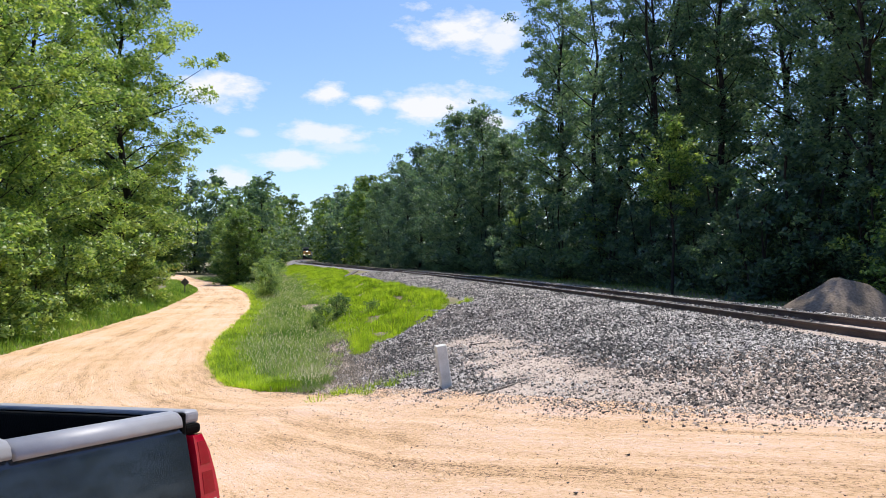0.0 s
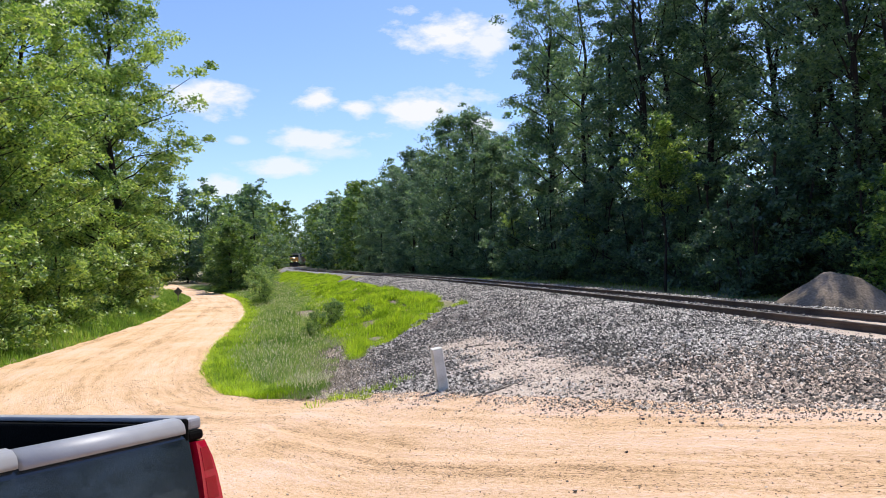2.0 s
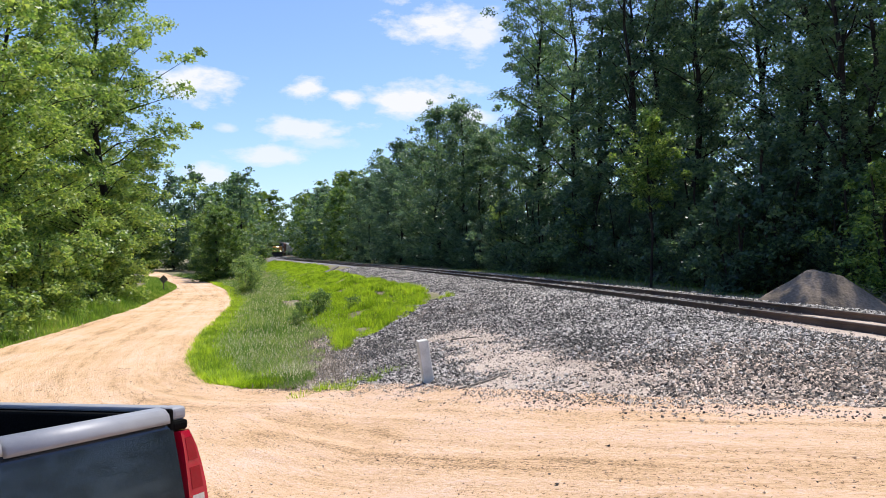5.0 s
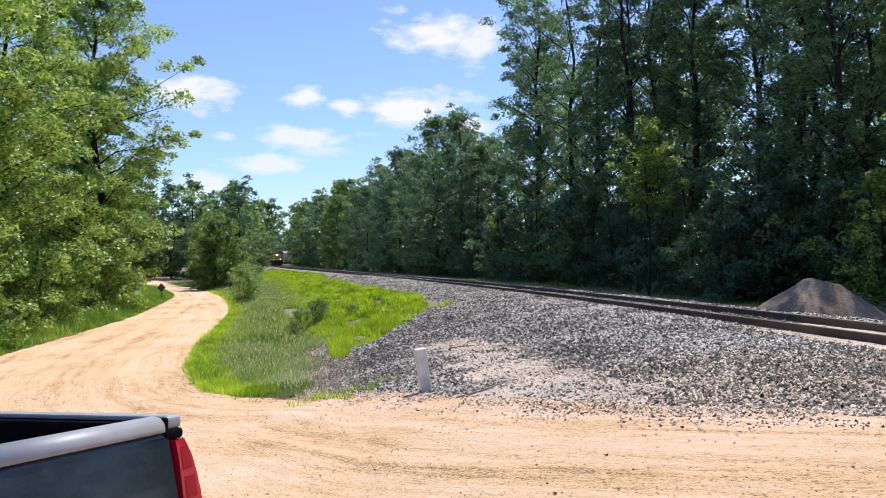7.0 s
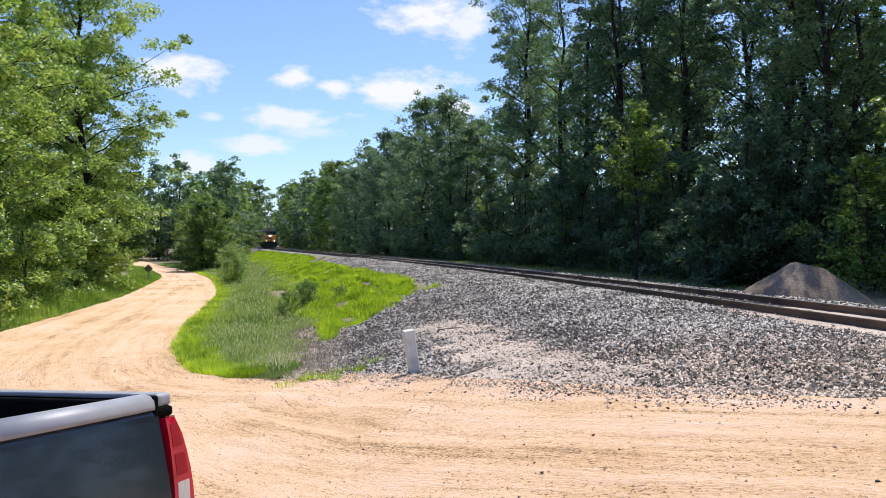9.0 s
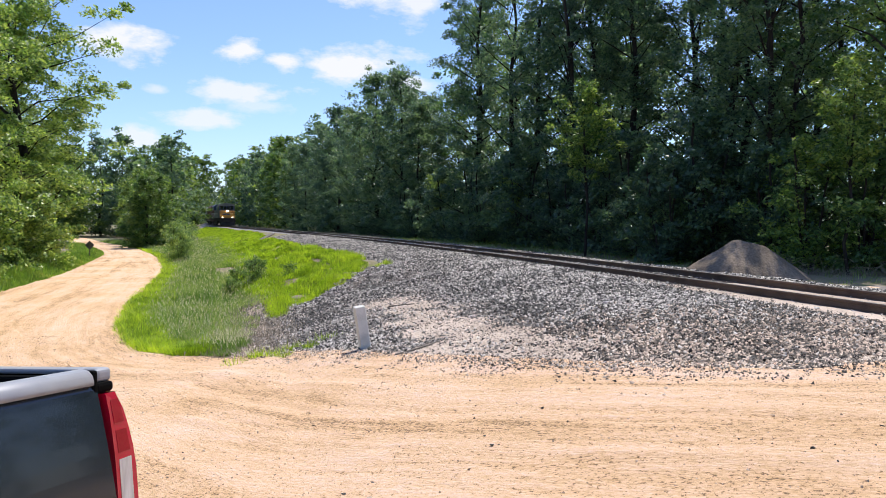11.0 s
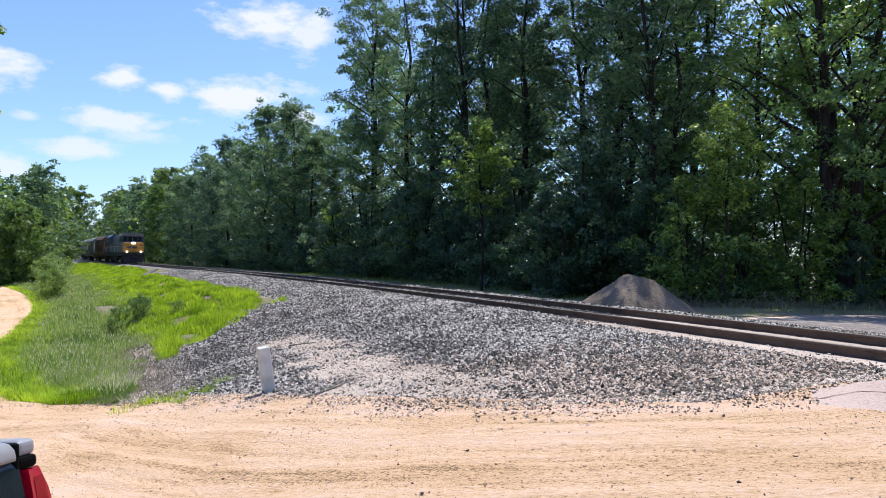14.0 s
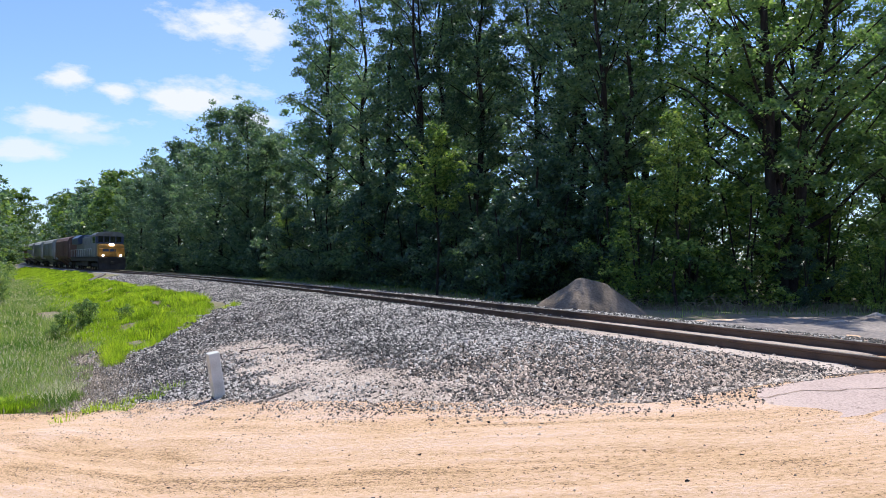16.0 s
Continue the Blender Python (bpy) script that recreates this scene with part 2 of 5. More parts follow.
M_PILE = mat("pile_gravel", [(0.12, 0.09, 0.064), (0.19, 0.145, 0.104), (0.27, 0.205, 0.15)], 1.2, 0.95, bump=1.0, bump_scale=16, fine=1.1)
M_TRUCK = mat("slate_paint", [(0.010, 0.015, 0.020), (0.014, 0.020, 0.026)], 2.0, 0.22, coat=0.55, spec=0.4)
M_CAP = mat("grey_bed_cap", [(0.27, 0.272, 0.285), (0.32, 0.322, 0.335)], 14.0, 0.5, metal=0.1, bump=0.08, bump_scale=300)
M_BLACK = mat("black_plastic", [(0.003, 0.003, 0.003), (0.006, 0.006, 0.0055)], 9.0, 0.7, spec=0.04, bump=0.2, bump_scale=120)
M_TYRE = mat("tyre_rubber", [(0.012, 0.012, 0.012), (0.022, 0.021, 0.02)], 7.0, 0.85)
M_RED = mat("red_lens", [(0.38, 0.002, 0.022), (0.54, 0.003, 0.034)], 6.0, 0.10, spec=0.4, coat=0.5)
M_REDDARK = mat("red_lens_deep", [(0.24, 0.001, 0.010), (0.34, 0.001, 0.016)], 6.0, 0.12, spec=0.3)
M_CLEAR = mat("clear_lens", [(0.42, 0.40, 0.38), (0.66, 0.64, 0.62)], 30.0, 0.12, coat=1.0, stretch=(1, 1, 0.2))
M_GLASS = mat("dark_glass", [(0.012, 0.015, 0.018), (0.02, 0.024, 0.028)], 2.0, 0.06, coat=1.0)
M_CHROME = mat("steel", [(0.5, 0.5, 0.5), (0.6, 0.6, 0.6)], 5.0, 0.3, metal=1.0)
M_YELLOW = mat("yellow_paint", [(0.42, 0.20, 0.035), (0.52, 0.26, 0.04), (0.32, 0.15, 0.03)], 1.2, 0.5)
M_BLUE = mat("dark_blue_paint", [(0.035, 0.055, 0.11), (0.05, 0.075, 0.14)], 1.2, 0.4)
M_GREY = mat("loco_grey", [(0.14, 0.148, 0.148), (0.20, 0.21, 0.21), (0.11, 0.11, 0.11)], 1.0, 0.6)
M_UNDER = mat("underframe", [(0.012, 0.011, 0.010), (0.04, 0.035, 0.03)], 2.0, 0.85)
M_LAMP = mat("headlight_glow", [(1.0, 0.9, 0.74), (1.0, 0.9, 0.74)], 1.0, 0.3, emit=3.5)
M_HOP = [mat("hopper_brown", [(0.12, 0.065, 0.05), (0.17, 0.095, 0.07), (0.10, 0.06, 0.05)], 0.7, 0.75, stretch=(1, 1, 0.3)),
         mat("hopper_grey", [(0.24, 0.25, 0.24), (0.33, 0.34, 0.32), (0.20, 0.19, 0.17)], 0.7, 0.75, stretch=(1, 1, 0.3)),
         mat("hopper_pale", [(0.34, 0.34, 0.33), (0.44, 0.44, 0.42), (0.28, 0.25, 0.22)], 0.7, 0.75, stretch=(1, 1, 0.3))]


# ---- mesh helpers ----
def mesh_of(name, verts, faces, material, smooth=False):
    me = bpy.data.meshes.new(name)
    me.from_pydata([tuple(v) for v in verts] if not isinstance(verts, np.ndarray) else verts.tolist(), [], faces if isinstance(faces, list) else faces.tolist())
    if material:
        me.materials.append(material)
    if smooth:
        me.shade_smooth()
    me.update()
    return me


def fast_mesh(name, verts, quads, material, smooth=False):
    """A mesh from arrays: verts (n, 3), faces (m, k)."""
    me = bpy.data.meshes.new(name)
    n, (m, k) = len(verts), quads.shape
    me.vertices.add(n)
    me.vertices.foreach_set("co", np.ascontiguousarray(verts, dtype=np.float32).ravel())
    me.loops.add(m * k)
    me.loops.foreach_set("vertex_index", np.ascontiguousarray(quads, dtype=np.int32).ravel())
    me.polygons.add(m)
    me.polygons.foreach_set("loop_start", np.arange(0, m * k, k, dtype=np.int32))
    me.update(calc_edges=True)
    me.validate()
    me.materials.append(material)
    if smooth:
        me.shade_smooth()
    return me


def part(name, bm, material, parent, label="", smooth=False):
    me = bpy.data.meshes.new(name)
    bm.to_mesh(me)
    bm.free()
    me.materials.append(material)
    if smooth:
        me.shade_smooth()
    ob = new(name, me)
    ob.parent = parent
    if label:
        ob["label"] = label
    return ob


def box(bm, x0, x1, y0, y1, z0, z1, bevel=0.0, m=None, seg=2):
    r = bmesh.ops.create_cube(bm, size=1.0)
    vs = r["verts"]
    for v in vs:
        v.co = Vector(((x0 + x1) / 2 + v.co.x * (x1 - x0), (y0 + y1) / 2 + v.co.y * (y1 - y0), (z0 + z1) / 2 + v.co.z * (z1 - z0)))
    if m is not None:
        bmesh.ops.transform(bm, matrix=m, verts=vs)
    if bevel:
        es = list({e for v in vs for e in v.link_edges})
        bmesh.ops.bevel(bm, geom=es, offset=bevel, segments=seg, affect="EDGES", profile=0.5)
    return bm


def boxed(*a, **k):
    return box(bmesh.new(), *a, **k)


def cyl(bm, p, q, r0, r1=None, seg=12):
    p, q = Vector(p), Vector(q)
    d = q - p
    m = Matrix.Translation((p + q) / 2) @ d.to_track_quat("Z", "Y").to_matrix().to_4x4()
    bmesh.ops.create_cone(bm, cap_ends=True, segments=seg, radius1=r0, radius2=r0 if r1 is None else r1, depth=d.length, matrix=m)
    return bm


def prism(profile, x0, x1, axis="x"):
    """A profile of (y, z) swept along x, or of (x, z) swept along y."""
    bm = bmesh.new()
    put = (lambda s, a, b: (s, a, b)) if axis == "x" else (lambda s, a, b: (a, s, b))
    lo = [bm.verts.new(put(x0, a, b)) for a, b in profile]
    hi = [bm.verts.new(put(x1, a, b)) for a, b in profile]
    n = len(profile)
    for i in range(n):
        bm.faces.new((lo[i], lo[(i + 1) % n], hi[(i + 1) % n], hi[i]))
    bm.faces.new(lo[::-1])
    bm.faces.new(hi)
    bmesh.ops.recalc_face_normals(bm, faces=bm.faces)
    return bm


def empty(name, label, category, group="", m=None):
    ob = new(name)
    if m is not None:
        ob.matrix_basis = m
    return tagged(ob, label, category, group)


# ---- the lie of the land ----
def sm(a, b, v):
    t = np.clip((np.asarray(v, dtype=float) - a) / (b - a), 0, 1)
    return t * t * (3 - 2 * t)


def track_x(y):
    """The middle of the railway line at y."""
    y = np.asarray(y, dtype=float)
    u = np.clip(y, 6, 345) / 100
    x = -0.3302 * u**4 + 5.3643 * u**3 - 16.5733 * u**2 - 10.3753 * u + 9.6945
    return x - 0.125 * np.minimum(y - 6, 0) + 0.13 * np.maximum(y - 345, 0)


def rail_z(y):
    return np.interp(y, [0, 90, 150, 210, 300], [0.55, 0.5, 0.55, 0.75, 1.2])


def wavy(x, y, s=1.0, k=0.0):
    """Smooth wobble of about one unit, s metres long."""
    a, b = np.asarray(x) / s, np.asarray(y) / s
    return (np.sin(a * 2.1 + b * 1.3 + k) + np.sin(a * -1.2 + b * 2.7 + 1.7 * k + 1) + np.sin(a * 3.9 + b * 0.6 + 2.3 * k) * 0.6 + np.sin(a * 5.3 - b * 4.4 + k * 3.1) * 0.4) / 3.0


def ground(x, y):
    x, y = np.asarray(x, dtype=float), np.asarray(y, dtype=float)
    d = x - track_x(y)
    # the crossing road climbs to the rails, and falls away to the left
    slope = 0.20 + 0.105 * np.clip(x, -14, 9) - 0.052 * np.clip(y, -6, 22) + 0.03 * sm(3, -3, y)
    foot = -0.95 - 0.4 * sm(26, 70, y)
    low = 0.12 * np.logaddexp(slope / 0.12, foot / 0.12)
    top = rail_z(y) - 0.19
    w = np.clip((d + 9.5) / 7.1, 0, 1)
    w = w * (1.25 - 0.25 * w)
    z = low + (top - low) * np.clip(w, 0, 1)
    z = np.where(d > 2.3, top - 0.2 * sm(2.3, 4.2, d), z)
    z = z + 0.175 * sm(7.4, 5.9, y) * sm(4.5, 1.6, np.abs(d))
    # mounds and a gully on the bank between the line and the road
    bank = sm(-10.8, -9.0, d) * sm(-4.2, -5.6, d) * sm(19, 23, y)
    z = z + bank * (0.36 * np.clip(wavy(x, y, 1.5, 6) + 0.15, 0, 1) + 0.07 * wavy(x, y, 0.6, 2)) * sm(120, 60, y)
    z = z - 0.28 * np.exp(-((d + 10.6) / 0.8) ** 2) * sm(20, 26, y) * sm(80, 50, y)
    far = sm(60, 200, np.hypot(x, y))
    return z + 0.02 * wavy(x, y, 1.7) * (1 - sm(2.4, 1.8, np.abs(d))) + far * 0.3 * wavy(x, y, 30)


def inside(x, y, poly):
    """Signed distance to a closed outline: below zero inside."""
    x, y = np.asarray(x, dtype=float), np.asarray(y, dtype=float)
    best, odd = np.full(x.shape, 1e9), np.zeros(x.shape, bool)
    for (ax, ay), (bx, by) in zip(poly, poly[1:] + poly[:1]):
        ex, ey = bx - ax, by - ay
        t = np.clip(((x - ax) * ex + (y - ay) * ey) / (ex * ex + ey * ey), 0, 1)
        best = np.minimum(best, np.hypot(x - ax - t * ex, y - ay - t * ey))
        odd ^= ((ay > y) != (by > y)) & (x < (bx - ax) * (y - ay) / np.where(by == ay, 1e-9, by - ay) + ax)
    return np.where(odd, -best, best)


def smooth_line(pts, n=6):
    """A rounded line through the points."""
    p = [Vector((*a, 0)) for a in pts]
    p = [p[0] * 2 - p[1]] + p + [p[-1] * 2 - p[-2]]
    out = []
    for i in range(1, len(p) - 2):
        for k in range(n):
            t = k / n
            v = 0.5 * (2 * p[i] + (p[i + 1] - p[i - 1]) * t + (2 * p[i - 1] - 5 * p[i] + 4 * p[i + 1] - p[i + 2]) * t * t + (3 * p[i] - p[i - 1] - 3 * p[i + 1] + p[i + 2]) * t**3)
            out.append((v.x, v.y))
    return out + [(p[-2].x, p[-2].y)]


# ---- ground, road, ballast ----
ROAD_RIGHT = smooth_line([(-60, 157), (-34.8, 103.2), (-27.7, 89.4), (-22.1, 77), (-16.6, 62.3), (-11.6, 45), (-9.5, 36.3), (-8.0, 28.5), (-7.3, 24.5), (-6.3, 20.3), (-5.25, 17.2), (-4.35, 15.4), (-3.4, 14.35), (-2.35, 13.5)])
ROAD_FRONT = smooth_line([(-2.35, 13.5), (-1.2, 12.9), (0.1, 11.1), (1.5, 9.0), (2.8, 7.8), (4.4, 6.95), (5.9, 6.9), (7.4, 7.2), (9.3, 8.6), (10.2, 13), (11.0, 16.2), (14.5, 17.0), (20, 15.2), (26, 12.5), (60, 6)])
ROAD_LEFT = smooth_line([(-21, -30), (-15, -6), (-12.6, 8), (-12.3, 15), (-12.5, 20.5), (-13, 24.6), (-13.8, 30.3), (-15.6, 39.8), (-20.1, 57), (-23.6, 69.5), (-28.5, 81.5), (-40.4, 107.3), (-66, 160)])
ROAD = ROAD_RIGHT + ROAD_FRONT[1:] + [(60, -12), (10, -14), (8, -40)] + ROAD_LEFT
BALLAST_EDGE = smooth_line([(-3.9, 27), (-3.5, 23), (-3.2, 19), (-2.6, 14.4), (-1.4, 12.7), (0, 10.6), (1.35, 8.45), (2.6, 7.25), (3.9, 6.6), (5.7, 6.5), (7.2, 7.1)])


def spread(lo, hi, dense0, dense1, step, grow=1.16):
    """Grid lines from lo to hi: step apart between dense0 and dense1, ever wider outside."""
    mid = list(np.arange(dense0, dense1 + step / 2, step))
    up, s = [mid[-1]], step
    while up[-1] < hi:
        s *= grow
        up.append(up[-1] + s)
    dn, s = [mid[0]], step
    while dn[-1] > lo:
        s *= grow
        dn.append(dn[-1] - s)
    return np.array(dn[:0:-1] + mid + up[1:])


def sheet(name, xs, ys, material, height, keep=None):
    X, Y = np.meshgrid(xs, ys)
    Z = height(X, Y)
    nx, ny = len(xs), len(ys)
    idx = np.arange(nx * ny).reshape(ny, nx)
    q = np.stack([idx[:-1, :-1], idx[:-1, 1:], idx[1:, 1:], idx[1:, :-1]], -1).reshape(-1, 4)
    if keep is not None:
        k = keep(X, Y)
        k = (k[:-1, :-1] | k[:-1, 1:] | k[1:, 1:] | k[1:, :-1]).ravel()
        q = q[k]
        used = np.unique(q)
        back = np.zeros(nx * ny, int)
        back[used] = np.arange(len(used))
        q = back[q]
        V = np.stack([X.ravel(), Y.ravel(), Z.ravel()], -1)[used]
    else:
        V = np.stack([X.ravel(), Y.ravel(), Z.ravel()], -1)
    return new(name, fast_mesh(name, V, q, material, True))


def lane(x, y):
    """Metres across and along the way of the wheels, counted from the road's inner edge."""
    x, y = np.asarray(x, dtype=float), np.asarray(y, dtype=float)
    line = ROAD_RIGHT[::2] + ROAD_FRONT[6::3]
    best = np.full(x.shape, 1e9)
    for (ax, ay), (bx, by) in zip(line, line[1:]):
        ex, ey = bx - ax, by - ay
        t = np.clip(((x - ax) * ex + (y - ay) * ey) / (ex * ex + ey * ey), 0, 1)
        best = np.minimum(best, np.hypot(x - ax - t * ex, y - ay - t * ey))
    return best, 0.7 * (x - y)


def road_height(x, y):
    s = inside(x, y, ROAD) + 0.12 * wavy(x, y, 0.5, 2)
    lip = ground(x, y) + 0.035 - 0.075 * sm(-0.35, 0.3, s)
    # worn ruts and small ridges that follow the way round the bend
    across, _ = lane(x, y)
    rut = 0.010 * np.sin(across * 4.6 + 0.5 * wavy(x, y, 3)) + 0.009 * np.sin(across * 12.0 + wavy(x, y, 2)) * sm(-0.2, 0.8, wavy(x, y, 2.2, 9)) + 0.006 * wavy(x, y, 0.35, 5)
    # narrow furrows pressed by tyres
    for u0, k in ((0.75, 1), (1.75, 2), (2.35, 3), (3.25, 4), (4.3, 5)):
        line = across + 0.10 * wavy(x, y, 1.6, k) + 0.03 * wavy(x, y, 0.3, k) - u0
        rut = rut + (0.020 * np.exp(-((line - 0.07) / 0.05) ** 2) - 0.026 * np.exp(-(line / 0.05) ** 2)) * sm(-0.25, 0.35, wavy(x, y, 1.9, 3 * k))
    return lip + rut * sm(0.1, -0.5, s)


def build_ground():
    xs, ys = spread(-2500, 2500, -14, 15, 0.25), spread(-400, 2600, -4, 30, 0.25, 1.06)
    g = sheet("ground", xs, ys, M_SOIL, ground)
    tagged(g, "grassy soil sloping from the railway bank down to the road", "ground", kind="structure")
    xs = np.concatenate([np.arange(-66, -15, 0.6), np.arange(-15, -7, 0.16), np.arange(-7, 9, 0.08), np.arange(9, 13, 0.16), np.arange(13, 22, 0.3), np.arange(22, 60, 0.9)])
    ys = np.concatenate([np.arange(-30, -2, 0.8), np.arange(-2, 2.4, 0.16), np.arange(2.4, 12.5, 0.05), np.arange(12.5, 20, 0.12), np.arange(20, 40, 0.3), np.arange(40, 160, 0.8)])
    r = sheet("road", xs, ys, M_DIRT, road_height, lambda x, y: inside(x, y, ROAD) < 0.35)
    me = r.data
    co = np.empty(len(me.vertices) * 3, dtype=np.float32)
    me.vertices.foreach_get("co", co)
    co = co.reshape(-1, 3)
    u, v = lane(co[:, 0], co[:, 1])
    ids = np.empty(len(me.loops), dtype=np.int32)
    me.loops.foreach_get("vertex_index", ids)
    me.uv_layers.new(name="wheels").data.foreach_set("uv", np.stack([u, v], -1)[ids].astype(np.float32).ravel())
    tagged(r, "pale orange-tan dirt road with wheel ruts and scattered pebbles", "dirt road", kind="structure")


def in_ballast(x, y):
    """Below zero where ballast lies."""
    d = x - track_x(y)
    shoulder = np.abs(d + 0.2) - np.interp(y, [16, 26, 60, 90], [4.4, 4.4, 4.5, 3.2])
    low = inside(x, y, BALLAST_EDGE + [(9.5, 8.6), (8.5, 17), (5.0, 29), (0.6, 29), (-0.4, 25.5), (-1.2, 21.6), (-2.0, 22), (-3.2, 24.5)])
    return np.maximum(np.minimum(np.where((y > 9) & (y < 75), shoulder, 9), low), 6.6 - y)


def dust(x, y):
    """How thick the road's dust lies on the ballast, 0 to 1."""
    s, d = in_ballast(x, y), x - track_x(y)
    # dust lies below the foot of the shoulder, beside the rails and where the road begins
    patchy = wavy(x, y, 0.8, 4) + 0.6 * wavy(x, y, 0.3, 8)
    foot = np.interp(y, [6.4, 9.7, 13.2, 16.2, 18.3, 19.5], [-5.3, -5.45, -5.8, -5.95, -6.4, -7.2])
    below = foot - d + 0.25 * patchy
    low = sm(-0.8, 1.1, below) * sm(19.3, 17.6, y + 0.4 * patchy)
    near_post = sm(0, 0.85, np.interp(y, [12, 14.5, 17], [1.05, 0.9, 0.35]) - x - 0.22 * patchy)
    dusty = low * (0.84 + 0.16 * patchy) * (1 - 0.9 * near_post) + 0.08 * patchy
    dusty = np.maximum(dusty, 0.80 * np.exp(-(((x - 0.85) / 0.75) ** 2 + ((y - 16.9) / 1.6) ** 2)))
    # the dry bank beside the grass
    dusty = np.maximum(dusty, (0.64 + 0.2 * patchy) * np.exp(-((d + 9.8) / 0.9) ** 2) * sm(12.6, 14, y) * sm(25, 22, y))
    dusty = np.maximum(dusty, (0.98 + 0.3 * patchy) * sm(np.where((x > 3.2) | (x < 0.8), 0.4, 0.9), 0.05, -s) * sm(18, 12, y))
    dusty = np.maximum(dusty, 0.97 * sm(1.75 + 0.3 * patchy, 1.05, np.abs(d)) * sm(20, 12, y))
    return dusty


def build_ballast():
    xs, ys = np.arange(-9, 13, 0.2), np.concatenate([np.arange(6, 40, 0.2), np.arange(40, 74, 0.5)])
    b = sheet("ballast_bed", xs, ys, M_GRAVEL, lambda x, y: ground(x, y) + 0.03 - 0.07 * sm(-0.3, 0.3, in_ballast(x, y) + 0.25 * wavy(x, y, 0.8, 3)),
              lambda x, y: in_ballast(x, y) < 0.4)
    tagged(b, "grey crushed stone ballast bed, darkened for the shade between stones, strewn with orange dust", "ballast", kind="structure")
    drift = sheet("dust_drift", np.arange(-4, 12, 0.08), np.arange(6.2, 26, 0.08), M_DUST,
                  lambda x, y: ground(x, y) + 0.030 + 0.022 * (np.clip(dust(x, y), 0, 1) - 0.58) + 0.006 * wavy(x, y, 0.2, 3) - 0.05 * sm(-0.2, 0.3, in_ballast(x, y)),
                  lambda x, y: (dust(x, y) > 0.42) & (in_ballast(x, y) < 0.35))
    tagged(drift, "pinkish tan dust drifted over the ballast", "dust", kind="structure")
    # the line beyond, seen small
    ys = np.arange(72, 420, 2.0)
    prof = [(-3.6, -0.5), (-2.0, 0.02), (2.0, 0.02), (3.6, -0.5)]
    V = np.array([(track_x(y) + a, y, rail_z(y) - 0.19 + b) for y in ys for a, b in prof])
    n = len(prof)
    Q = np.array([(i * n + k, i * n + k + 1, (i + 1) * n + k + 1, (i + 1) * n + k) for i in range(len(ys) - 1) for k in range(n - 1)])
    f = new("ballast_embankment", fast_mesh("ballast_embankment", V, Q, M_FARSTONE, True))
    tagged(f, "grey stone embankment under the distant rails", "ballast", kind="structure")


def stones(name, pts, sizes, material, rng, squash=0.82):
    """Angular half-sunk stones, four faces each, in one mesh."""
    n = len(pts)
    base = np.array([(1, 0, -0.3), (-1, 0, -0.3), (0, 1, -0.3), (0, -1, -0.3), (0, 0, 1)], float)
    tri = np.array([(0, 2, 4), (2, 1, 4), (1, 3, 4), (3, 0, 4)])
    off = base[None] * rng.uniform(0.6, 1.3, (n, 5, 1)) + rng.normal(0, 0.25, (n, 5, 3))
    a, tilt = rng.uniform(0, 2 * math.pi, n), rng.normal(0, 0.45, (n, 2))
    c, s = np.cos(a)[:, None], np.sin(a)[:, None]
    x, y, z = off[..., 0] * c - off[..., 1] * s, off[..., 0] * s + off[..., 1] * c, off[..., 2]
    off = np.stack([x + tilt[:, :1] * z, y + tilt[:, 1:] * z, z - tilt[:, :1] * x - tilt[:, 1:] * y], -1) * sizes[:, None, None]
    off[..., 2] *= squash
    V = (pts[:, None, :] + off).reshape(-1, 3)
    F = (tri[None] + 5 * np.arange(n)[:, None, None]).reshape(-1, 3)
    return new(name, fast_mesh(name, V, F, material))


